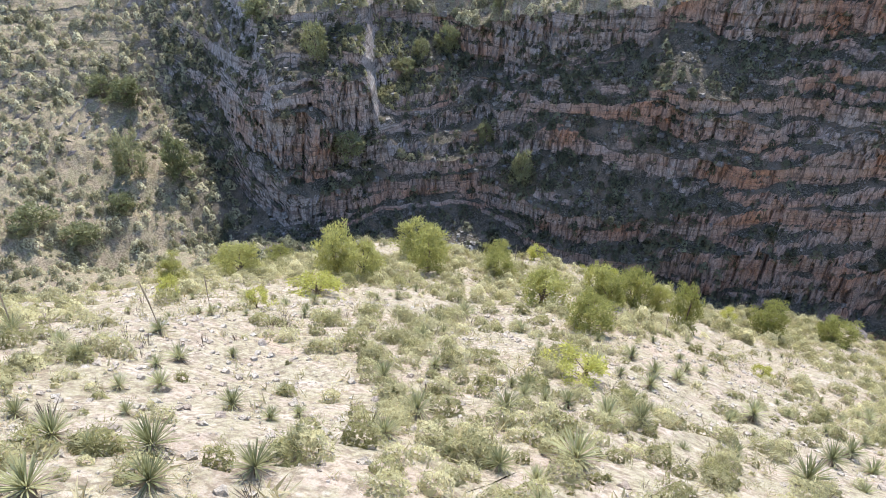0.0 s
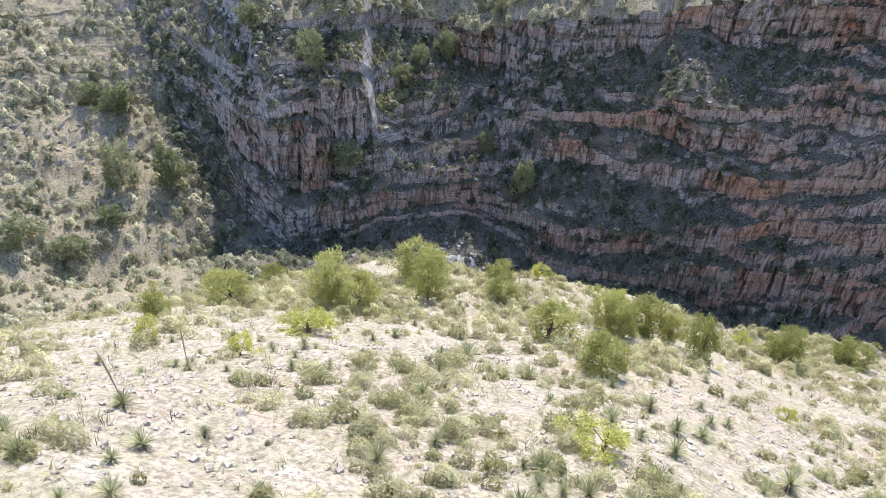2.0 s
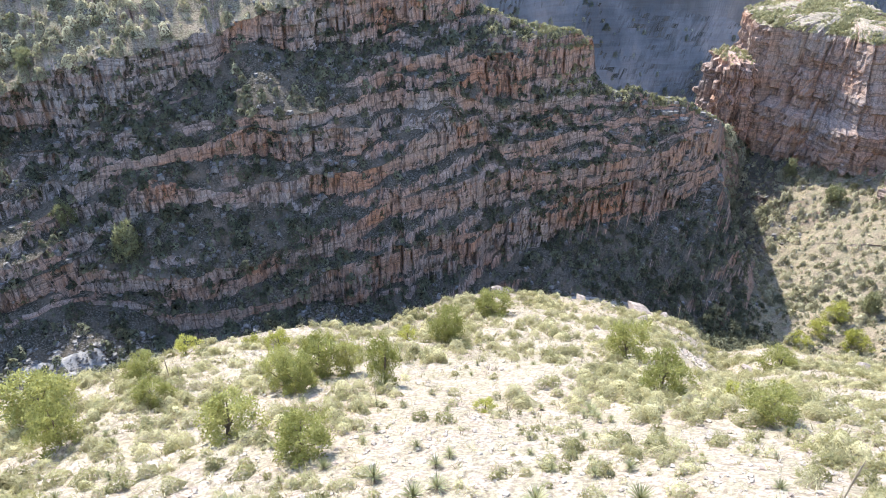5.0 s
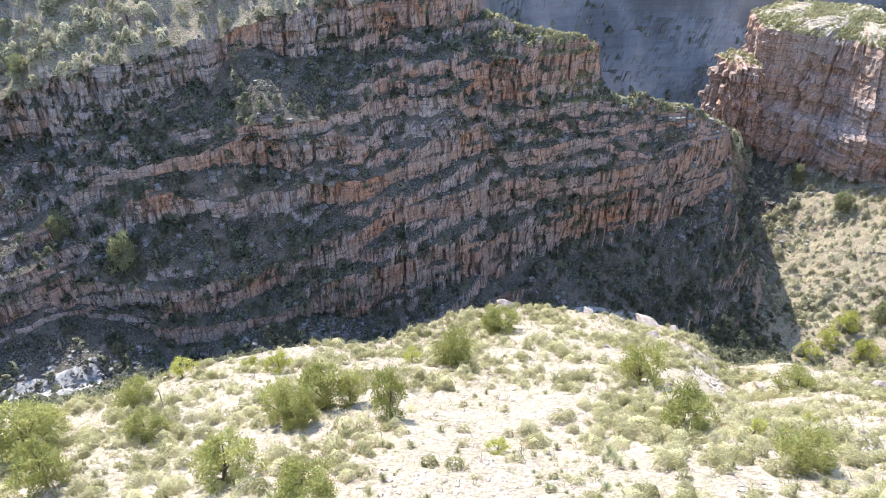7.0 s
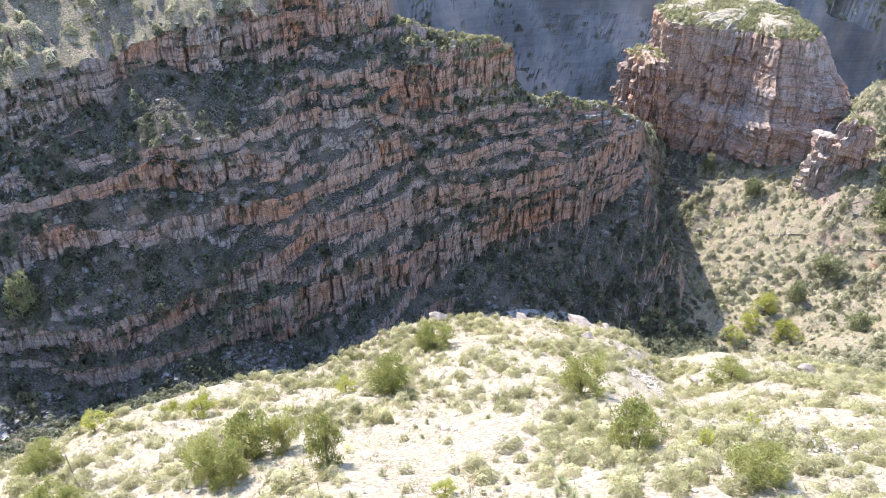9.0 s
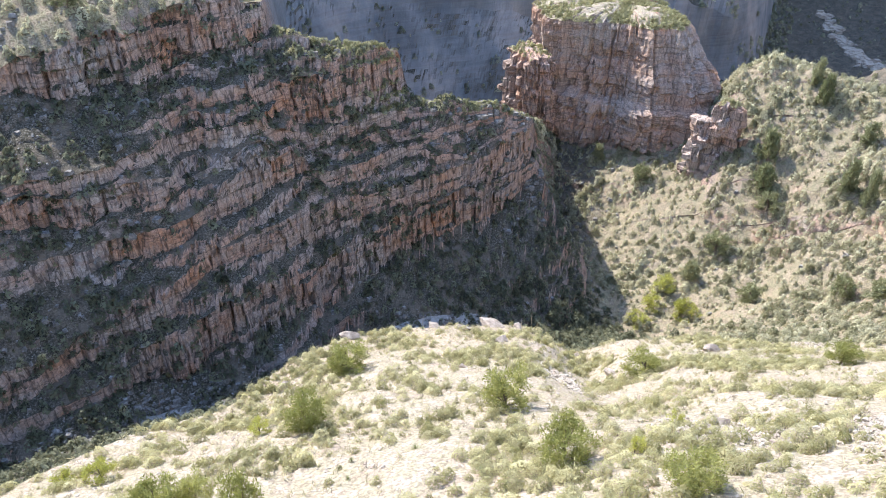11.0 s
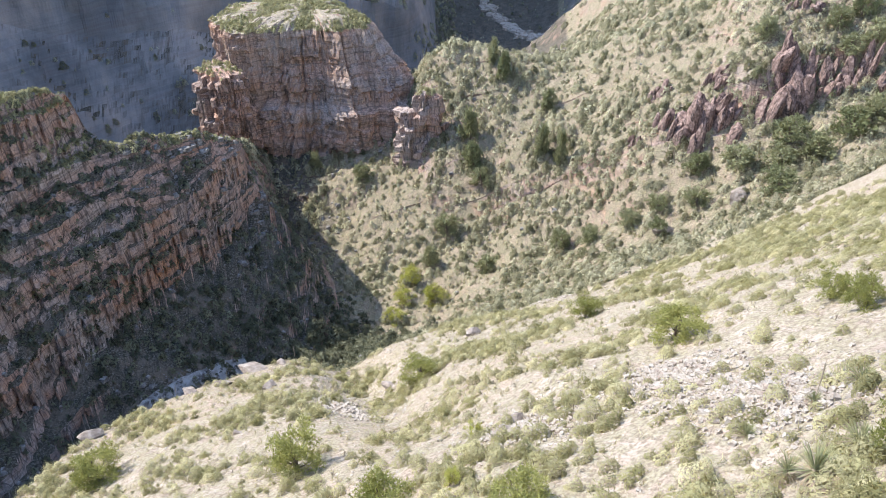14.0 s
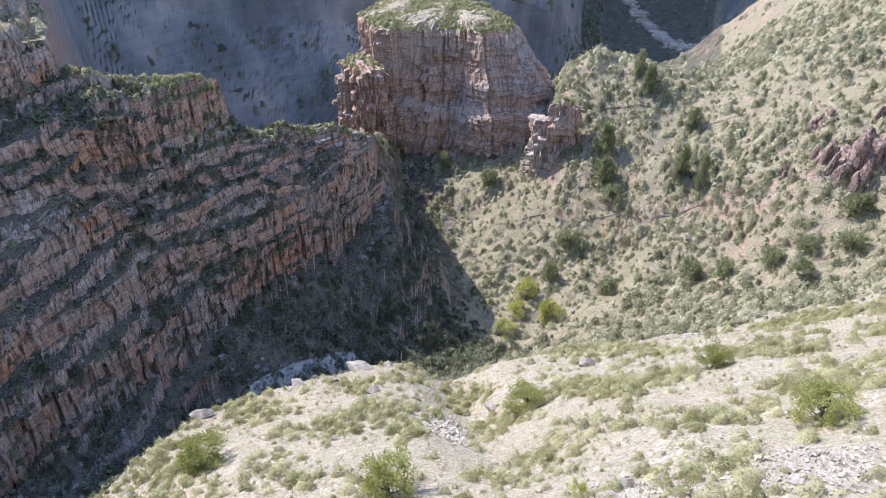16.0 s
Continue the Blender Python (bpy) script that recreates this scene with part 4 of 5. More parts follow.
def sow(n, weight, rng, wmin, wmax, hmin, hmax, power=2.0, sink=0.1):
    """n places on the land, by weight; widths and heights lean to the small end."""
    p = (AREA * weight).ravel()
    i = rng.choice(p.size, n, p=p / p.sum())
    u, v = rng.random((2, n))
    a, b, c = _a.reshape(-1, 3)[i], _e1.reshape(-1, 3)[i], _e2.reshape(-1, 3)[i]
    pt = a + b * u[:, None] + c * v[:, None]
    s = rng.random(n) ** power
    w = wmin + (wmax - wmin) * s
    h = hmin + (hmax - hmin) * s * rng.uniform(0.8, 1.2, n)
    return np.column_stack([pt[:, 0], pt[:, 1], pt[:, 2] - sink * h, w, h, rng.random(n)])


# ---- shapes of plants and stones ----
def plumes(rng, centres, n_each, spread, length, width, up=0.8, loose=0.5):
    """Thin pointed sprays of leaf round each centre, leaning out and up: three corners each."""
    c = np.repeat(np.asarray(centres, float), n_each, axis=0)
    m = len(c)
    d = rng.normal(size=(m, 3))
    d /= np.linalg.norm(d, axis=1)[:, None]
    p = c + d * (spread * rng.random(m) ** 0.5)[:, None]
    g = d * 0.6 + np.array([0, 0, up]) + rng.normal(size=(m, 3)) * loose
    g /= np.linalg.norm(g, axis=1)[:, None]
    side = np.cross(g, rng.normal(size=(m, 3)))
    side /= np.maximum(np.linalg.norm(side, axis=1), 1e-6)[:, None]
    L, w = length * rng.uniform(0.6, 1.4, (m, 1)), width * rng.uniform(0.7, 1.3, (m, 1))
    q = np.stack([p - side * w, p + side * w, p + g * L], 1)
    return q.reshape(-1, 3), np.arange(m * 3).reshape(m, 3)


def brush_shape(seed, clumps=8, each=8, length=0.26, width=0.035, up=0.9):
    """A low upright bush of fine sprays, one unit wide and high."""
    rng = np.random.default_rng(seed)
    a, r = rng.uniform(0, 2 * np.pi, clumps), 0.36 * rng.random(clumps) ** 0.6
    z = 0.12 + 0.5 * (1 - (r / 0.45) ** 2) * rng.uniform(0.4, 1.0, clumps)
    v, f = plumes(rng, np.column_stack([r * np.cos(a), r * np.sin(a), z]), each, 0.17, length, width, up)
    v[:, 2] = np.maximum(v[:, 2], -0.03)
    return v, f


def puff_shape(seed, sprays=5, length=0.17, width=0.035, up=0.7, n=7, rings=3, body_size=1.0, spread=0.12):
    """A close-grown bush, one unit wide and high: a lumpy body with sprays standing out of it."""
    rng = np.random.default_rng(seed)
    ph, am = rng.uniform(0, 6.28, 4), rng.uniform(0.1, 0.3, 4)
    V, F = [], []
    for i in range(rings):
        e = radians(8 + 58 * i / (rings - 1))
        a = np.arange(n) * 2 * np.pi / n + i * 0.5 + rng.uniform(-0.25, 0.25, n)
        r = 0.40 * (1 + sum(m * np.cos((k + 1) * a + p) for k, (m, p) in enumerate(zip(am, ph))) * 0.7) * rng.uniform(0.82, 1.15, n)
        V.append(np.column_stack([r * np.cos(e) * np.cos(a), r * np.cos(e) * np.sin(a), (0.02 if i == 0 else 0.82) * np.sin(e) * rng.uniform(0.75, 1.1, n) - (0.06 if i == 0 else 0)]))
    V.append(np.array([[0.03, 0.02, 0.78 * rng.uniform(0.85, 1.05)]]))
    for i in range(rings - 1):
        for j in range(n):
            a, b, c, d = i * n + j, i * n + (j + 1) % n, (i + 1) * n + (j + 1) % n, (i + 1) * n + j
            F += [[a, b, c], [a, c, d]]
    F += [[(rings - 1) * n + j, (rings - 1) * n + (j + 1) % n, rings * n] for j in range(n)]
    body = np.concatenate(V)
    on = body[n:] * rng.uniform(0.7, 1.0, (len(body) - n, 1))
    return joined([(body * body_size, np.array(F)), plumes(rng, on, sprays, spread, length, width, up, 0.6)])


def twig_shape(seed, n=60, width=0.012):
    """A bush of thin upright twigs."""
    rng = np.random.default_rng(seed)
    a, lean = rng.uniform(0, 2 * np.pi, n), rng.uniform(0.05, 0.95, n)
    L = rng.uniform(0.55, 1.0, n)
    d = np.column_stack([np.cos(a) * np.sin(lean), np.sin(a) * np.sin(lean), np.cos(lean)])
    b = np.column_stack([0.1 * np.cos(a), 0.1 * np.sin(a), 0 * a])
    side = np.column_stack([-np.sin(a), np.cos(a), 0 * a]) * width
    t = b + d * L[:, None] * np.array([0.75, 0.75, 1.0])
    mid = b + (t - b) * 0.6
    q = np.stack([b - side, b + side, mid + side * 2.2, mid - side * 2.2, mid - side * 2.2, mid + side * 2.2, t + side * 0.4, t - side * 0.4], 1)
    return q.reshape(-1, 3), np.arange(n * 8).reshape(n * 2, 4)


def stone_shape(seed):
    """An angular stone one unit wide and high: a box with its corners broken."""
    rng = np.random.default_rng(seed)
    p = np.array([[x, y, z] for z in (0, 1) for y in (-0.5, 0.5) for x in (-0.5, 0.5)], float)
    p[:, :2] *= np.where(p[:, 2:3] > 0.5, rng.uniform(0.5, 0.9, (8, 1)), rng.uniform(0.8, 1.1, (8, 1)))
    p += rng.uniform(-0.16, 0.16, (8, 3))
    f = np.array([[0, 2, 3, 1], [4, 5, 7, 6], [0, 1, 5, 4], [1, 3, 7, 5], [3, 2, 6, 7], [2, 0, 4, 6]])
    return p, f


def boulder_shape(seed, cuts=18, rise=0.6, fine=3):
    """A large stone, one unit wide: a ball split by flat faces and roughened."""
    rng = np.random.default_rng(seed)
    bm = bmesh.new()
    bmesh.ops.create_icosphere(bm, subdivisions=fine, radius=0.62)
    v = np.array([x.co[:] for x in bm.verts])
    f = np.array([[x.index for x in g.verts] for g in bm.faces])
    bm.free()
    for _ in range(cuts):
        n = rng.normal(size=3) * (1, 1, rise)
        n /= np.linalg.norm(n)
        h = rng.uniform(0.27, 0.46)
        over = np.maximum(v @ n - h, 0)
        v = v - over[:, None] * n * 0.96
    v += 0.02 * np.stack([value_noise(v[:, 0] * 9 + s, v[:, 1] * 9 + v[:, 2] * 7, seed + s) for s in range(3)], 1)
    v[:, 2] += 0.3
    return v, f


def tube(path, radii, n=6):
    """A tapering limb through the points of a path."""
    V, F = [], []
    path = [Vector(p) for p in path]
    for i, (p, r) in enumerate(zip(path, radii)):
        d = (path[min(i + 1, len(path) - 1)] - path[max(i - 1, 0)]).normalized()
        u = d.orthogonal().normalized()
        w = d.cross(u)
        V += [p + (u * math.cos(2 * math.pi * j / n) + w * math.sin(2 * math.pi * j / n)) * r for j in range(n)]
        if i:
            F += [[(i - 1) * n + j, (i - 1) * n + (j + 1) % n, i * n + (j + 1) % n, i * n + j] for j in range(n)]
    return np.array([v[:] for v in V]), np.array(F)


def joined(pieces):
    V, F, b = [], [], 0
    for v, f in pieces:
        V.append(v)
        F.append(f + b)
        b += len(v)
    return np.concatenate(V), np.concatenate(F)


def part(name, shape, mat, parent, label="", smooth=False):
    ob = mesh_object(name, shape[0], shape[1], mat, smooth)
    ob.parent = parent
    return tagged(ob, label)


def thing(name, label, category, group=""):
    ob = new(name)
    ob.empty_display_size = 0.2
    return tagged(ob, label, category, group)


# ---- trees and bushes that can be told apart ----
def make_tree(name, label, category, group, seed, mat, slim=1.0, clumps=30, each=56, leaf=0.1, low=0.1, cone=0.0, stems=3):
    """One unit wide and one unit high: forked stems and a loose crown of fine sprays."""
    rng = np.random.default_rng(seed)
    root = thing(name, label, category, group)
    top = Vector((rng.uniform(-0.06, 0.06), rng.uniform(-0.06, 0.06), 0.8))
    trunk = part("trunk", tube([(0, 0, -0.1), (0.02, -0.01, 0.2), tuple(top * 0.6 + Vector((0.03, 0.02, 0.05))), tuple(top)], [0.04, 0.03, 0.018, 0.005]), M_BARK, root, smooth=True)
    lobes = [(rng.uniform(0, 6.28), rng.uniform(0.75, 1.2)) for _ in range(5)]
    cent = []
    for i in range(clumps):
        h = low + (0.92 - low) * ((i + 0.5) / clumps)
        a = i * 2.4 + rng.uniform(-0.7, 0.7)
        k = math.sqrt(max(0.04, 1 - ((h - 0.42) / 0.6) ** 2)) * (1 - cone) + cone * (1.02 - h)
        k *= 1 + 0.28 * sum(math.cos(a - p) * q for p, q in lobes) / 2.5
        r = 0.42 * k * rng.uniform(0.3, 1.05) * slim
        c = Vector((r * math.cos(a), r * math.sin(a), h * rng.uniform(0.9, 1.04)))
        cent.append(c[:])
        if i % 6 == 1:
            s = Vector((0.01, 0, max(0.03, h * 0.4)))
            part("limb", tube([tuple(s), tuple((s + c) * 0.5 + Vector((0, 0, -0.03))), tuple(c)], [0.016, 0.010, 0.003], 4), M_BARK, trunk, smooth=True)
    part("crown", plumes(rng, cent, each, 0.13, leaf, leaf * 0.24, 0.6, 0.55), mat, root)
    return root


def put(source, x, y, w, h, rng, sink=0.0):
    m = Matrix.LocRotScale((x, y, ground_at(x, y) - sink * h), Euler((rng.uniform(-0.06, 0.06), rng.uniform(-0.06, 0.06), rng.uniform(0, 6.28))), None)
    ob = copy_thing(source, m)
    ob.scale = (w, w, h)
    return ob


def remove_thing(ob):
    for o in list(ob.children_recursive) + [ob]:
        bpy.data.objects.remove(o)


rng = np.random.default_rng(11)
JUNIPERS = [make_tree("juniper", "round green juniper bush on the dry slope", "tree", "junipers on the near slope", 100 + i, M_JUNIPER, 1.05, 42, 115, 0.05) for i in range(4)]
BUSHES = [make_tree("juniper", "round grey-green juniper on a rocky slope", "tree", "trees on the canyon sides", 150 + i, M_PINE, 1.05, 30, 44, 0.095) for i in range(3)]
FARTREES = [make_tree("pinyon", "tall grey-green pine on a rocky slope", "tree", "trees on the canyon sides", 200 + i, M_PINE, 0.95, 26, 44, 0.11, 0.12, 0.55) for i in range(3)]
BRIGHTS = [make_tree("green_shrub", "bright yellow-green leafy shrub", "shrub", "bright shrubs", 300 + i, M_BRIGHT, 1.1, 24, 80, 0.065, 0.08) for i in range(2)]
# x, y, width, height
NEAR_TREES = [(-31.5, 19.3, 3.2, 4.5), (-29.2, 19.6, 3.1, 3.3), (-28.6, 26.4, 2.8, 3.4), (-40.0, 16.9, 3.5, 2.8), (-56, 26, 4.3, 2.9), (-37.8, 10.0, 1.9, 2.3), (-52, 30, 3.3, 2.2),
              (-48, 34, 2.1, 2.3), (-25.7, 32.3, 2.6, 2.2), (-17.5, 24.7, 3.4, 3.1), (-12.3, 20.9, 2.9, 2.6), (-15.2, 31.6, 2.6, 2.8), (-9.6, 32.6, 2.3, 3.8), (-0.8, 62, 4.4, 3.1), (-36, 37, 3.4, 2.2)]
MORE_TREES = [(-34.5, 32.8, 4.8, 4.2), (-30.2, 39.5, 2.9, 2.4), (-14.6, 35.4, 3.2, 4.0), (-12.8, 35.8, 2.0, 2.8), (-16.5, 32.5, 2.3, 3.4), (-5.6, 45.5, 3.3, 3.5), (9.4, 43.2, 3.9, 3.8), (8.2, 31.2, 3.1, 3.3),
              (29.0, 53.4, 4.2, 2.6), (11.3, 24.4, 2.9, 2.0), (34.3, 30.3, 4.2, 2.8), (46.2, 46.4, 3.2, 2.2), (19.4, 13.6, 2.0, 3.0), (35.8, 20.0, 2.5, 2.3), (38.6, 22.5, 2.5, 1.9)]
for i, (x, y, w, h) in enumerate(NEAR_TREES + MORE_TREES):
    put(JUNIPERS[i % 4], x, y, w * 1.12, h * 1.05, rng)
BRIGHT_AT = [(-24.2, 6.9, 1.6, 1.2), (-26.2, 12.7, 3.8, 1.2), (-7.5, 9.4, 2.6, 1.1), (-31.2, 6.1, 1.7, 1.4), (-29.5, 46, 2.5, 2.0), (-21.1, 46.8, 2.5, 2.3), (-24.0, 48.0, 2.1, 1.6), (-9.4, 47.8, 2.0, 1.7),
             (11.8, 29.6, 1.2, 1.4), (68.6, 106.1, 5.4, 4.4), (68.6, 99.5, 6.0, 4.0), (64.3, 103.2, 4.8, 3.0), (59.2, 100.4, 4.8, 2.6), (-3.2, 27, 1.4, 1.1), (18, 34, 1.3, 1.2)]
for i, (x, y, w, h) in enumerate(BRIGHT_AT):
    put(BRIGHTS[i % 2], x, y, w, h, rng)
WALL_TREES = [(-83.4, 67.2, 4.3, 8.0), (-99.5, 70.1, 4.3, 4.8), (-75.3, 84.1, 2.5, 4.5), (-73.1, 89.2, 4.1, 6.2), (-94.9, 65.3, 4.7, 4.7), (-93.9, 61.4, 2.6, 2.1), (-101.2, 41.0, 5.4, 9.0),
              (-96.0, 46.1, 5.4, 9.0), (-75.0, 64.0, 5.8, 5.3), (-60.5, 82.5, 3.0, 4.5), (-51.4, 80.4, 4.0, 7.7), (-66.9, 95.6, 3.0, 3.7), (-28.2, 113.0, 3.2, 2.4), (-112.8, 49.6, 6.6, 5.6), (-117.3, 47.5, 4.4, 4.4),
              (-99.4, 23.4, 5.7, 4.8), (-94.4, 27.2, 5.6, 4.7), (-95.5, 35.1, 3.8, 3.8), (-76.1, 81.1, 3.5, 3.5), (-44.7, 119.3, 5.1, 5.1), (-53.7, 113.6, 4.5, 4.0), (-43.7, 117.2, 5, 4.4)]
RIGHT_TREES = [(102.4, 102.6, 5.0, 8.0), (103.3, 97.8, 4.0, 8.6), (110.4, 122.6, 4.1, 7.2), (110.9, 127.0, 3.9, 6.4), (97.3, 119.7, 6.0, 8.0), (94.0, 114.9, 5.8, 7.0), (129.0, 72.7, 5.5, 4.3), (139.2, 63.8, 5.1, 4.4),
               (143.3, 61.9, 5.8, 5.1), (111.6, 109.7, 4.6, 5.2), (73.2, 148.3, 4.2, 5.0), (75.2, 107.7, 4.9, 5.0), (78.7, 137.0, 5.5, 4.1), (109.4, 54.8, 7.0, 4.6), (120.5, 59.7, 7.4, 5.4), (120.3, 54.3, 6.9, 4.7)]
RIGHT_MORE = [(126.9, 52.2, 7.6, 4.9), (112.1, 63.9, 6.8, 4.0), (109.5, 70.2, 5.7, 4.2), (140.9, 57.2, 6.3, 4.6), (137.3, 59.9, 6.2, 3.7), (97.2, 74.9, 5.0, 3.4), (93.1, 80.5, 4.5, 3.8), (92.4, 86.8, 4.7, 3.8), (81.2, 96.5, 5.3, 4.6),
              (83.1, 111.3, 6.0, 4.4), (93.2, 111.3, 5.1, 4.6), (96.5, 68.4, 4.3, 3.2), (104, 66, 5, 3.4), (116, 58, 6, 4), (131, 50, 7, 4.4), (101, 72, 4.6, 3.2)]
for i, (x, y, w, h) in enumerate(WALL_TREES + RIGHT_TREES + RIGHT_MORE):
    put((FARTREES if h > w and x > 0 else BUSHES)[i % 3], x, y, w * (1 if x > 0 else 1.15), h * (1 if x > 0 else 0.8), rng, 0.03)
for o in JUNIPERS + BUSHES + FARTREES + BRIGHTS:
    remove_thing(o)


# ---- sotols ----
def make_sotol(seed, stalk=False):
    rng = np.random.default_rng(seed)
    root = thing("sotol", "spiky grey-green sotol rosette with a dry brown skirt" if not stalk else "spiky sotol rosette with a tall dry flower stalk", "plant", "sotols on the slope")

    def blades(n, lo, hi, lmin, lmax, droop, width):
        q = []
        for i in range(n):
            a, e = rng.uniform(0, 2 * math.pi), radians(rng.uniform(lo, hi))
            L = rng.uniform(lmin, lmax)
            d, side = Vector((math.cos(a) * math.cos(e), math.sin(a) * math.cos(e), math.sin(e))), Vector((-math.sin(a), math.cos(a), 0)) * width
            p0 = Vector((0, 0, 0.16)) + d * 0.05
            p1 = p0 + d * L * 0.55
            p2 = p0 + d * L + Vector((0, 0, -droop * L))
            q += [p0 - side, p0 + side, p1 + side, p1 - side, p1 - side, p1 + side, p2 + side * 0.15, p2 - side * 0.15]
        return np.array([v[:] for v in q]), np.arange(n * 8).reshape(n * 2, 4)
    part("leaves", blades(95, 8, 88, 0.42, 0.62, 0.08, 0.011), M_SOTOL, root)
    part("dead_skirt", blades(55, -38, 12, 0.3, 0.5, 0.05, 0.012), M_DEAD, root, "dry brown hanging leaves")
    part("stem", tube([(0, 0, -0.15), (0, 0, 0.1), (0, 0, 0.22)], [0.09, 0.1, 0.05], 7), M_DEAD, root)
    if stalk:
        a = rng.uniform(0, 6.28)
        lean = Vector((math.cos(a), math.sin(a), 0)) * rng.uniform(0.05, 0.25)
        pts = [Vector((0, 0, 0.1)) + lean * t * t + Vector((0, 0, 2.6 * t)) for t in (0, 0.3, 0.55, 0.8, 1.0)]
        part("flower_stalk", tube([tuple(p) for p in pts], [0.022, 0.02, 0.034, 0.04, 0.008], 6), M_STALK, root, "tall dry flower stalk")
    return root


SOTOLS = [make_sotol(500 + i, i >= 4) for i in range(6)]
SOTOL_A = [(-10.3, -5.6, 1.1), (-12.0, -6.7, 1.0), (-11.0, -6.4, 0.7), (-8.1, -4.8, 0.9), (-9.7, -7.9, 1.1), (-13.9, -6.7, 0.7), (-14.5, -3.2, 0.8), (-16.9, -1.3, 0.9), (-17.7, -3.8, 0.9), (-12.0, -2.7, 0.8),
           (-10.6, -2.6, 0.6), (-12.0, 3.0, 1.0), (-10.4, 1.7, 0.8), (-8.8, 0.9, 1.0), (-8.1, -1.2, 0.8), (-14.8, 8.6, 1.0), (-8.9, -6.4, 0.9), (-5.3, -0.4, 0.8), (-4.2, 1.4, 1.3), (-4.5, -0.1, 0.7), (-7.4, 3.4, 1.0),
           (-8.2, 6.3, 1.0), (-7.0, 5.2, 0.7), (-6.4, 5.6, 0.8), (-5.1, 5.8, 1.2), (-5.4, 9.1, 0.9), (-4.2, 6.3, 1.0), (-8.3, 17.4, 1.1), (-6.5, 15.4, 1.1), (-5.6, 16.3, 1.0), (-1.9, 14.7, 1.2), (-2.5, 13.8, 0.6)]
SOTOL_B = [(0.6, 7.5, 1.4), (1.8, 14.5, 1.1), (2.6, 26.1, 1.1), (-8.4, -3.7, 0.6), (-14.9, -4.1, 0.6), (-23.2, 9.8, 0.8), (-14.1, 16.2, 1.1), (-17.7, 15.9, 1.4), (-10.8, 19.0, 0.8), (-2.6, 13.4, 0.8), (-5.8, 12.6, 1.1),
           (-8.6, 13.2, 1.1), (2.6, 13.3, 1.1), (1.2, 12.2, 1.2), (6.6, 11.0, 1.6), (-5.7, 18.2, 0.8), (-0.8, 17.9, 0.6), (0.8, 17.2, 0.6), (2.3, 17.5, 0.7), (19.4, 14.8, 1.5), (17.5, 15.4, 2.0), (17.2, 16.2, 1.2), (24.6, 16.5, 1.5), (19.6, 18.8, 1.1)]
for i, (x, y, w) in enumerate(SOTOL_A + SOTOL_B):
    put(SOTOLS[i % 4], x, y, w * 1.1, w * 1.1, rng)
for i in range(150):                   # smaller ones between them
    x, y = rng.uniform(-30, 14), rng.uniform(-5, 38)
    w = rng.uniform(0.45, 0.85)
    put(SOTOLS[i % 4], x, y, w, w, rng)
for i, (x, y, w) in enumerate([(24.9, 76.4, 0.9), (27.3, 78.7, 1.2), (28.6, 79.0, 0.85), (29.6, 78.6, 0.9), (31.5, 79.5, 0.8), (-25.8, 35.3, 1.05), (-25.2, 35.6, 0.7), (-23.6, -3.6, 1.2), (-19.6, -0.4, 0.9),
                               (-9.5, 27.5, 0.6), (-9.0, 51.7, 0.6), (18, 79.5, 0.7), (11, 77.5, 0.8), (-23.4, 3.9, 0.8), (7.2, 12.4, 1.0), (-12, 55, 0.8), (22.5, 17.5, 0.9)]):
    put(SOTOLS[4 + i % 2], x, y, w, w, rng)
for o in SOTOLS:
    remove_thing(o)


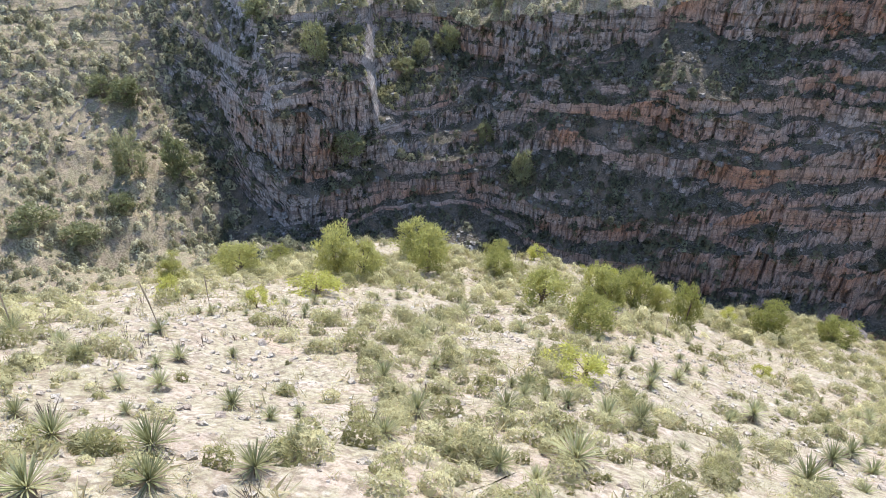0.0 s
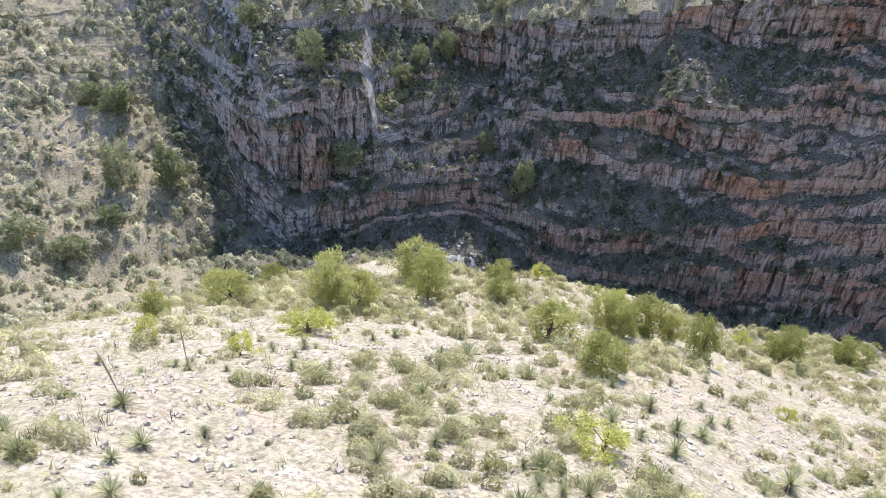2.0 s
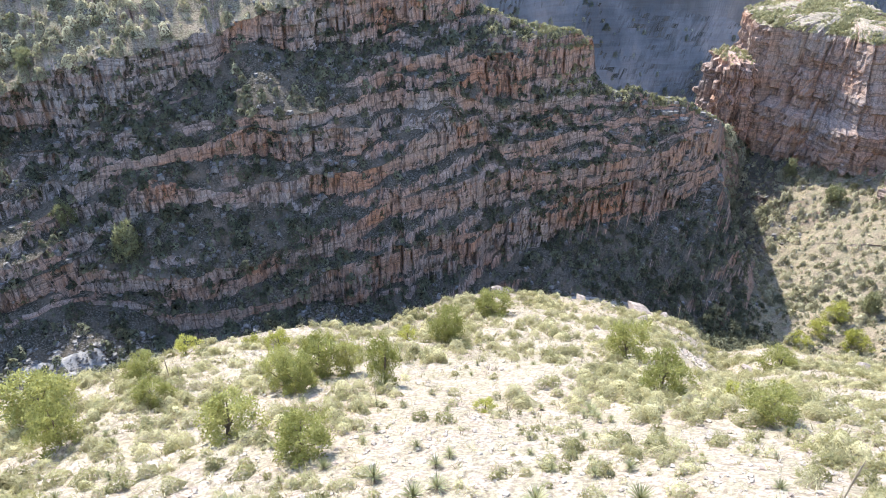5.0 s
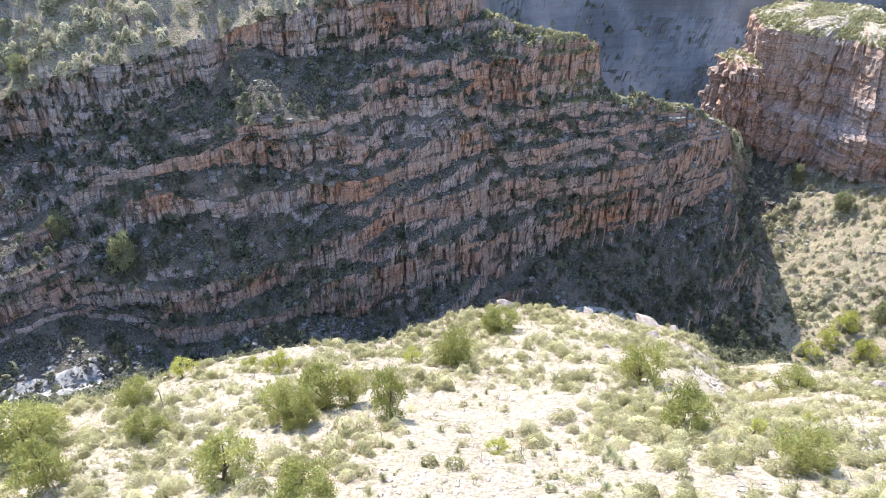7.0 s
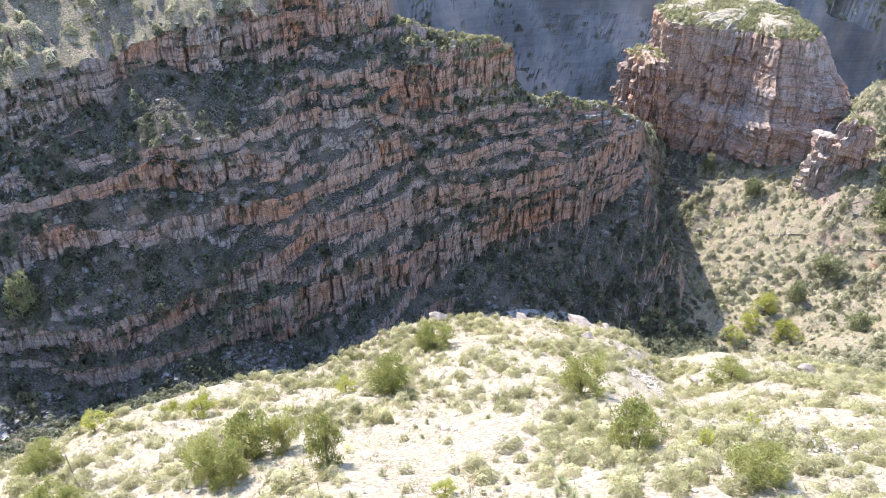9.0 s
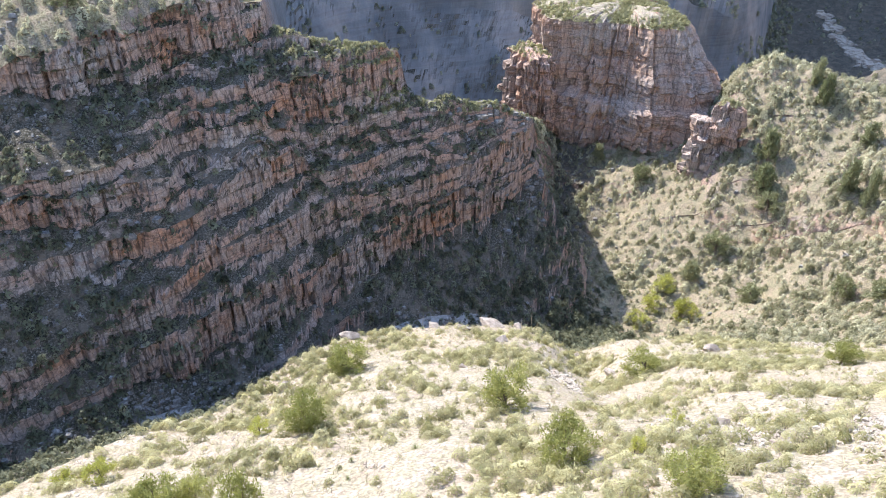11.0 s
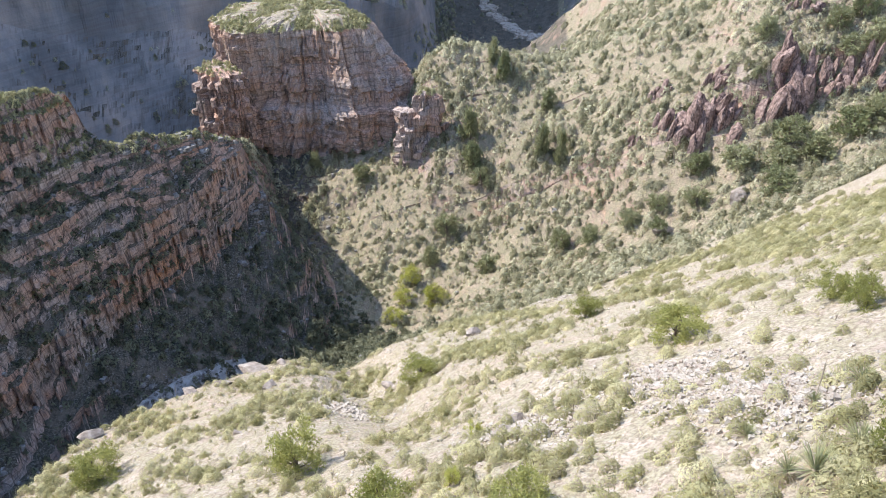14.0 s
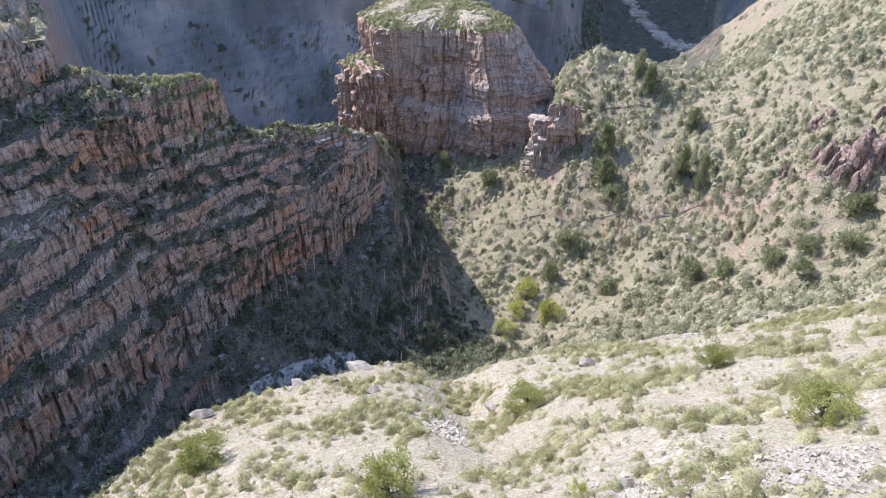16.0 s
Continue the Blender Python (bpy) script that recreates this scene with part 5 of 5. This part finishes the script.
# ---- butte, column and boulders ----
def rock_tower(name, label, outline, tiers, seed, group="", cap=2.6, split=False, owner=None, slant=None):
    """A cliff-sided mass on a plan outline. tiers: rows of height and inset; the top is closed by a rough cap."""
    pts = np.array(outline + outline[:1], float)
    d = np.r_[0, np.cumsum(np.hypot(*np.diff(pts, axis=0).T))]
    n = int(d[-1] / 0.45)
    s = np.linspace(0, d[-1], n, endpoint=False)
    x, y = np.interp(s, d, pts[:, 0]), np.interp(s, d, pts[:, 1])
    for _ in range(6):
        x, y = (np.roll(x, 1) + x * 2 + np.roll(x, -1)) / 4, (np.roll(y, 1) + y * 2 + np.roll(y, -1)) / 4
    cx, cy = x.mean(), y.mean()
    t = np.array(tiers, float)
    zs = np.concatenate([np.arange(a, b, 0.55) for a, b in zip(t[:-1, 0], t[1:, 0])] + [[t[-1, 0]]])
    ins = np.interp(zs, t[:, 0], t[:, 1])
    nx, ny = x - cx, y - cy
    rad = np.hypot(nx, ny)
    big = 1.0 if d[-1] > 60 else 0.0
    V = []
    for z, i in zip(zs, ins):
        o = blocks(s + big * (2.6 * value_noise(s / 5, np.full_like(s, z / 16), seed + 11) + 1.6 * value_noise(s / 2.2, np.full_like(s, z / 7), seed + 12)), np.full_like(s, z), seed) * (1 - 0.36 * big * (1 + 0.7 * value_noise(s / 8, np.full_like(s, z / 8), seed + 13))) + 1.7 * fractal(s / 9, np.full_like(s, z / 30), seed, 2) + big * (1.3 * (hashed(np.floor(s / 6.5), np.full_like(s, seed)) - 0.5) - 1.0 * np.exp(-(((s % 6.5) - 0.4) / 0.5) ** 2) + 1.7 * (hashed(np.full_like(s, np.floor(z / 3.4)), np.full_like(s, seed + 2)) - 0.5)) - i
        if slant:                          # one side falls away in a slope
            o = o - slant[3] * max(0.0, z - slant[2]) * np.clip((nx * slant[0] + ny * slant[1]) / rad, 0, 1) ** 1.5
        V.append(np.column_stack([x + nx / rad * o, y + ny / rad * o, np.full_like(s, z)]))
    top = V[-1]
    for k in range(1, 9):
        f = 1 - k / 8.0
        q = np.column_stack([cx + (top[:, 0] - cx) * f, cy + (top[:, 1] - cy) * f, top[:, 2] + cap * (1 - f * f)])
        q[:, 2] += 0.35 * cap * fractal(q[:, 0] / 5, q[:, 1] / 5, seed + 3, 3) * (f < 0.99)
        V.append(q)
    V = np.array(V)
    m = V.shape[0]
    i, j = np.meshgrid(np.arange(m - 1), np.arange(n), indexing="ij")
    f = np.stack([i * n + j, i * n + (j + 1) % n, (i + 1) * n + (j + 1) % n, (i + 1) * n + j], 2).reshape(-1, 4)
    if owner:
        return part(name, (V.reshape(-1, 3), f), M_ROCK, owner), V
    if not split:
        return tagged(mesh_object(name, V.reshape(-1, 3), f, M_ROCK), label, "rock", group), V
    ob = thing(name, label, "rock", group)
    cuts = [0] + [int(np.searchsorted(zs, z)) for z in split] + [len(zs) - 1, m - 1]
    for nm, a, b in zip(("lower_cliff", "middle_cliff", "upper_cliff", "summit"), cuts[:-1], cuts[1:]):
        g = f[(f[:, 0] // n >= a) & (f[:, 0] // n < b)] - a * n
        part(nm, (V[a:b + 1].reshape(-1, 3), g), {"summit": M_GROUND, "upper_cliff": M_PALECLIFF}.get(nm, M_BUTTE), ob)
    return ob, V


butte, BV = rock_tower("butte", "tall flat-topped red rock butte with sheer jointed sides",
                       [(61, 180), (60.5, 166), (66, 159.5), (75, 151.5), (83, 145), (92, 139), (101, 141), (108, 150), (108, 172), (95, 188), (72, 190)],
                       [(12, -1.5), (24, 0), (33, 0.6), (35, 2.4), (42, 2.8), (44, 3.6), (51.5, 4.2)], 5, split=(34, 43), slant=(0.87, -0.5, 36, 0.75))
column = thing("rock_column", "blocky rock column of stacked pillars beside the butte", "rock")
_p, CV = rock_tower("pillar", "", [(88.6, 129.1), (90.9, 126.5), (93, 125.5), (94.8, 127.1), (93.2, 130.1), (90.6, 131.5)], [(18, -0.6), (29, 0), (31, 0.5), (37, 0.4), (41, 0.9)], 8, cap=0.6, owner=column)
rock_tower("pillar", "", [(87.2, 131.9), (88, 129.5), (89.9, 128.5), (90.8, 130.7), (89, 133.1)], [(17, -0.5), (28, 0.1), (34, 0.4), (37, 0.8)], 18, cap=0.5, owner=column)
rock_tower("pillar", "", [(93.8, 124.9), (95, 123.1), (96.8, 123.9), (97.2, 126.1), (95.2, 126.9)], [(20, -0.5), (29, 0.2), (33.5, 0.8)], 28, cap=0.5, owner=column)
_s, SV = rock_tower("butte_shoulder", "lower rock shoulder leaning against the red butte", [(56.5, 172), (57.5, 164), (61, 160), (66, 160), (66, 172), (62, 178)], [(10, -1), (24, 0), (36, 0.6), (43, 1.6)], 15, cap=0.8)
BOULDERS = [mesh_object("boulder", *boulder_shape(700 + i), M_PALE) for i in range(4)]
for b in BOULDERS:
    tagged(b, "pale weathered boulder lying on the dry slope", "rock", "boulders")
for i, (x, y, w, h) in enumerate([(106.8, 59.9, 6.0, 4.3), (97.4, 67.4, 4.8, 2.7), (42.8, 60.2, 2.8, 1.8), (22.5, 81.5, 5.5, 2.4), (16.4, 77.6, 3.0, 1.3), (5.6, 78.6, 4.4, 1.6), (1.0, 75.1, 3.0, 1.5), (19.1, 68.7, 2.0, 1.2), (10.3, 57.0, 1.4, 1.3),
                                  (32.7, 73.9, 3.2, 1.6), (29.4, 60.0, 2.6, 1.2), (20.3, 32.6, 1.6, 0.8), (18.3, 31.8, 1.4, 0.7), (-17.5, 2.2, 0.6, 0.4), (4.0, 79.2, 2.2, 1.4), (13, 78.5, 2.6, 1.1), (26, 80.5, 2.4, 1.2), (-7.5, 62, 2.5, 1.2), (7.6, 79.4, 2.2, 1.0)]):
    b = copy_thing(BOULDERS[i % 4], Matrix.LocRotScale((x, y, ground_at(x, y) - 0.12 * h), Euler((0, 0, rng.uniform(0, 6.28))), None))
    b.scale = (w, w * rng.uniform(0.55, 0.8), h * 0.75)
def make_crag(x, y, w, h, seed):
    """A broken outcrop: slabs of many sizes that lean together, tallest in the middle."""
    r = np.random.default_rng(seed)
    crag = thing("crag", "jagged dark red crag standing out of the slope", "rock", "crags")
    for k in range(max(4, int(w * 1.8))):
        v, f = boulder_shape(seed * 20 + k, 30, 0.35, 2)
        along, back = np.clip(r.normal(0, 0.3), -0.5, 0.5), r.uniform(-0.25, 0.6)
        tall = h * (1.15 - 1.1 * abs(along)) * r.uniform(0.45, 1.1)
        wide = w * r.uniform(0.26, 0.52)
        v = v * (wide * r.uniform(0.7, 1.3), wide, tall)
        lean = Euler((r.uniform(-0.1, 0.3), r.uniform(0.0, 0.35), r.uniform(-1.5, 1.5))).to_matrix()
        v = v @ np.array(lean).T
        px, py = x + w * (0.56 * along + 0.6 * back), y + w * (-0.83 * along + 0.45 * back)
        part("slab", (v + (px, py, ground_at(px, py) - tall * r.uniform(0.18, 0.4)), f), M_CRAG, crag)


for i, (x, y, w, h) in enumerate([(111, 79.3, 6, 10.5), (114.2, 72.6, 9.5, 12), (119.7, 69, 3.4, 7), (125.8, 63.4, 10.5, 15), (131.4, 59.6, 5, 8), (135, 55.5, 6.5, 11), (118, 86, 4.5, 4), (120.8, 77.2, 5.5, 5), (138.5, 70.7, 6, 4.5), (106.8, 107, 3.2, 2.6), (109, 84.5, 3.4, 3.4)]):
    make_crag(x, y, w, h, 30 + i)
for b in BOULDERS:
    bpy.data.objects.remove(b)

# ---- what nobody could count ----
SHRUBS = [puff_shape(20 + i, 1, 0.26, 0.07, 0.5, 6, 2) for i in range(7)]
BUSHY = [puff_shape(30 + i, 3, 0.24, 0.05, 0.6, 5, 2) for i in range(7)]
BRUSH = [puff_shape(40 + i, 7, 0.26, 0.018, 0.9, 5, 2, 1.0, 0.14) for i in range(6)]
FINE = [puff_shape(55 + i, 17, 0.2, 0.010, 0.9, 6, 3, 0.92, 0.15) for i in range(6)]
TUFTS = [brush_shape(80 + i, 2, 5, 0.62, 0.05, 1.1) for i in range(5)]
STICKS = [twig_shape(85 + i, 18, 0.005) for i in range(4)]
STONES = [stone_shape(90 + i) for i in range(8)]
near = (CR < 0) & (CY > -16) & (np.abs(CX) < 95)
patchy = np.clip(1.3 * fractal(CX / 6, CY / 6, 51, 3) + 0.42, 0.06, 1)
right_side = np.clip((CX - 4) / 10, 0, 1)
bare = 1 - 0.6 * np.exp(-(((CX - 1) / 7) ** 2 + ((CY - 50) / 9) ** 2)) - 0.7 * np.exp(-(((CX + 8) / 8) ** 2 + ((CY - 20) / 4) ** 2)) - 0.7 * np.exp(-(((CX - 22) / 9) ** 2 + ((CY - 45) / 7) ** 2))
scree = (np.exp(-(((CX - 27) / 4) ** 2 + ((CY - 26) / 4) ** 2)) + np.exp(-(((CX - 19) / 4) ** 2 + ((CY - 31) / 4) ** 2)) + np.exp(-(((CX - 23) / 4) ** 2 + ((CY - 19) / 4) ** 2))
         + np.exp(-(((CX - 66) / 5) ** 2 + ((CY - 66) / 5) ** 2)) + np.exp(-(((CX - 21) / 3) ** 2 + ((CY - 55) / 5) ** 2)))
scree = np.clip(scree, 0, 1)
high = np.clip((CR + 25) / -25, 0, 1) * np.clip((CX - 35) / 20, 0, 1)        # barer ground on the upper shoulder
sage_w = near * patchy * bare * (1.0 + 0.35 * right_side) * (1 - 0.85 * scree) * (1 - 0.6 * high)
close = np.hypot(CX + 4, CY - 2) < 23
tagged(scattered("sagebrush", FINE, sow(1450, sage_w * close, rng, 0.3, 1.9, 0.22, 1.0, 1.6), M_SAGE, rng, True), "grey-green scrub on the sunlit slope", "shrub", kind="stuff")
tagged(scattered("slope_scrub", BRUSH, sow(12000, sage_w * ~close, rng, 0.45, 2.5, 0.32, 1.35, 1.8), M_SAGE, rng, True), "grey-green scrub farther down the slope", "shrub", kind="stuff")
tagged(scattered("dry_grass", TUFTS, sow(27000, near * (0.4 + patchy) * (1 - 0.6 * scree) * np.clip(1.3 - CR / -90, 0.4, 1.3), rng, 0.2, 0.8, 0.15, 0.5), M_GRASS, rng), "straw-coloured dry grass tufts", "grass", kind="stuff")
tagged(scattered("scree", STONES, sow(4200, near * scree ** 3, rng, 0.07, 0.34, 0.06, 0.26, 2.0), M_STONE, rng), "heaps of pale broken stones on the slope", "stones", kind="stuff")
tagged(scattered("dead_twigs", STICKS, sow(2800, near * (0.3 + patchy) * np.clip(1.4 - CR / -80, 0.3, 1.4), rng, 0.25, 1.0, 0.2, 0.65, 1.7), M_TWIG, rng), "bare dark twigs of dead scrub", "shrub", kind="stuff")
tagged(scattered("stones", STONES, sow(13000, near * (0.3 + 7 * scree + 0.9 * (1 - patchy)) * (1 + 3.0 * close), rng, 0.05, 0.27, 0.03, 0.13, 2.8), M_STONE, rng), "loose pale stones on the slope", "stones", kind="stuff")
past = (CR > 0) & (UPZ > 0.5) & (CTH < 78) & (CTH > -92)
clump = np.clip(1.2 * fractal(CX / 14, CY / 14, 61, 3) + 0.4, 0.05, 1)
tip = np.exp(-(((CX - 38) / 9) ** 2 + ((CY - 126) / 4) ** 2))
cap = tip + np.exp(-(((CX - 11) / 9) ** 2 + ((CY - 123) / 3.5) ** 2)) + 0.7 * np.exp(-(((CX + 79) / 6) ** 2 + ((CY - 77) / 6) ** 2))
upper = past & (CSEG >= 15) & (CTH > -62) & (CTH < 3) & (CR < 140)
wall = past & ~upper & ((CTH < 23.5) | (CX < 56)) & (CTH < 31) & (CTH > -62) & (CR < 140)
tagged(scattered("canyon_scrub", SHRUBS, sow(15000, wall * (0.3 + 0.8 * clump) * (1 - 0.85 * np.clip(cap, 0, 1)), rng, 0.5, 2.7, 0.4, 1.7, 2.0), M_SHADE, rng, True), "scrub on rock benches, leaves coloured darker for the shade", "shrub", kind="stuff")
tagged(scattered("upper_slope_scrub", SHRUBS, sow(6200, upper * (0.3 + clump), rng, 0.7, 3.4, 0.6, 2.4, 1.8), M_SCRUB, rng, True), "olive scrub on the steep slope above the top cliff", "shrub", kind="stuff")
slope = (CR > 0) & (UPZ > 0.28) & (CTH < 78) & (CTH >= 22) & (CR < 160)
tagged(scattered("hillside_brush", SHRUBS, sow(17000, slope * (0.6 + 0.6 * clump) * ((CX > 57) | (CTH > 32)), rng, 0.5, 1.9, 0.4, 1.3, 1.4), M_SCRUB, rng, True), "low olive brush between the hillside shrubs", "shrub", kind="stuff")
tagged(scattered("hillside_scrub", BUSHY, sow(10000, slope * (0.45 + clump) * ((CX > 57) | (CTH > 32)), rng, 0.9, 3.7, 0.7, 2.5, 1.6), M_SCRUB, rng, True), "olive scrub covering the opposite hillside", "shrub", kind="stuff")
tagged(scattered("hillside_grass", TUFTS, sow(9000, (slope | ((CTH < -58) & past)) * (CR < 120), rng, 0.5, 1.5, 0.3, 0.8), M_GRASS, rng), "straw-coloured grass between hillside shrubs", "grass", kind="stuff")
left = past & (CTH <= -58) & (CR < 130)
tagged(scattered("left_slope_scrub", SHRUBS, sow(4600, left * (0.25 + clump + 1.0 * np.exp(-((CX + 86) / 9) ** 2 - ((CY - 41) / 9) ** 2)), rng, 0.6, 3.0, 0.5, 2.0, 1.8), M_SCRUB, rng, True), "olive scrub on a steep sunny slope", "shrub", kind="stuff")
thicket = past * np.exp(-(((CX - 43) / 9) ** 2 + ((CY - 95) / 6) ** 2))
tagged(scattered("creek_thicket", BUSHY, sow(420, thicket, rng, 1.2, 4.2, 0.9, 3.0, 1.3), M_SHADE, rng, True), "green thicket along the creek, in shade-darkened leaf colour", "shrub", kind="stuff")
tagged(scattered("ledge_rubble", STONES, sow(420, past * (UPZ > 0.7) * (tip + 0.15 * cap), rng, 0.2, 1.3, 0.15, 0.6, 2.8, 0.25), M_GREY, rng), "grey broken blocks on the rock shelves", "stones", kind="stuff")
rims = past & (np.floor(CSEG) % 2 == 1) & (CSEG > 2.9) & (CSEG < 14) & (CTH > -60) & (CTH < 23)
tagged(scattered("bench_blocks", STONES, sow(500, rims * np.where(CTH < -36, 0.15, 1.0) * (0.2 + np.clip(1.5 * fractal(CX / 5, CY / 5, 67, 2), 0, 1)), rng, 0.2, 0.7, 0.15, 0.45, 2.2, 0.4), M_GREY, rng), "loose grey blocks on the rock benches", "stones", kind="stuff")
tagged(scattered("ledge_scrub", SHRUBS, sow(2600, past * (UPZ > 0.6) * (CSEG >= 11) * cap, rng, 0.4, 1.7, 0.3, 1.1, 1.6), M_CAP, rng, True), "green scrub on sunlit rock shelves, leaves coloured paler for the sun", "shrub", kind="stuff")
far = (CR > 140) & (CR < 650) & (UPZ > 0.25) & (np.abs(CTH) < 75)
lit_hill = CTH > 41
tagged(scattered("distant_scrub", SHRUBS, sow(3400, far * (0.3 + clump) * lit_hill * (CR < 480), rng, 1.2, 5.0, 1.0, 3.2, 2.0), M_SCRUB, rng, True), "distant scrub on the far canyon sides", "shrub", kind="stuff")
tagged(scattered("far_wall_scrub", SHRUBS, sow(7000, far * (0.3 + clump) * ~lit_hill * (CTH > 2) * (1 + 9 * (CTH > 33)), rng, 1.4, 4.8, 1.2, 3.6, 1.6), M_SCRUB, rng, True), "olive scrub clinging to the far canyon wall", "shrub", kind="stuff")
tagged(scattered("talus", STONES, sow(6500, past * (CR < 150) * (UPZ > 0.6) * (0.4 + 0.6 * (UPZ < 0.85)) * np.where((CTH > 30) | (CTH < -56), 0.05, 1.0) * np.where(CR < 34, 0.45, 1.0), rng, 0.2, 1.1, 0.15, 0.65, 3.0, 0.3), M_GREY, rng), "broken talus blocks below the ledges", "stones", kind="stuff")
creek = (CSEG > 0.4) & (CSEG < 1.8) & (CTH > -60) & (CTH < 27) & (CR < 40)
near_creek = np.exp(-((RS[:-1, :-1] - R[1][:-1, None]) / 2.5) ** 2) * (0.08 + sum(np.exp(-((CX - a) / 6.0) ** 2) for a in (-57, -24, 14, 22)))
tagged(scattered("creek_stones", STONES, sow(3000, creek * near_creek, rng, 0.2, 0.9, 0.1, 0.35, 2.6, 0.45), M_GREY, rng), "pale boulders along the dry creek bed", "stones", kind="stuff")
# washed bedrock in the creek, and the pale stream bed far down the canyon
BED = ROWS[0] + ROWS[1]
for x0, x1 in ((-63, -52), (-27, -20), (8, 27)):
    cols = np.where((GRID[:, BED, 0] > x0) & (GRID[:, BED, 0] < x1) & (np.abs(TH) < 60))[0]
    g = GRID[cols[0]:cols[-1] + 1, BED - 4:BED + 4].copy()
    g[:, 1:-1, 2] += 0.22 + 0.12 * fractal(g[:, 1:-1, 0] / 2, g[:, 1:-1, 1] / 2, 71, 2)
    g[:, [0, -1], 2] -= 0.5
    g[[0, -1], :, 2] -= 0.5
    tagged(mesh_object("creek_bed", g.reshape(-1, 3), grid_faces(*g.shape[:2]), M_BED, True), "pale washed bedrock in the dry creek", "creek bed", kind="structure")
stream = np.array([(372, 410), (347, 360), (331, 318), (338, 305), (365, 315)], float)
u = rng.random(420) * (len(stream) - 1.01)
q = stream[u.astype(int)] + (stream[u.astype(int) + 1] - stream[u.astype(int)]) * (u % 1)[:, None] + rng.normal(size=(420, 2)) * 2.4
tagged(scattered("stream_stones", STONES, np.array([[a, b, ground_at(a, b) - 0.2, w_, 0.3 * w_ + 0.5, 0.5] for (a, b), w_ in zip(q, rng.uniform(1.2, 4.0, 420))]), M_STONE, rng), "pale stony stream bed far down the canyon", "stones", kind="stuff")
# scrub on the flat tops of the butte and the column
tops = []
for V_, n_ in ((BV[-9:], 2300), (CV[-9:], 30), (SV[-9:], 110)):
    rim, mid = V_[0], V_[-1].mean(0)
    f_ = np.sqrt(rng.random(n_))[:, None]
    q = mid + (rim[rng.integers(0, len(rim), n_)] - mid) * f_
    q[:, 2] = rim[:, 2].mean() + (mid[2] - rim[:, 2].mean()) * (1 - f_[:, 0] ** 2)
    tops.append(np.column_stack([q[:, 0], q[:, 1], q[:, 2] - 0.1, rng.uniform(0.7, 2.2, len(q)), rng.uniform(0.4, 1.4, len(q)), rng.random(len(q))]))
tagged(scattered("butte_scrub", SHRUBS, np.concatenate(tops), M_CAP, rng, True), "pale green scrub on the flat butte top", "shrub", kind="stuff")
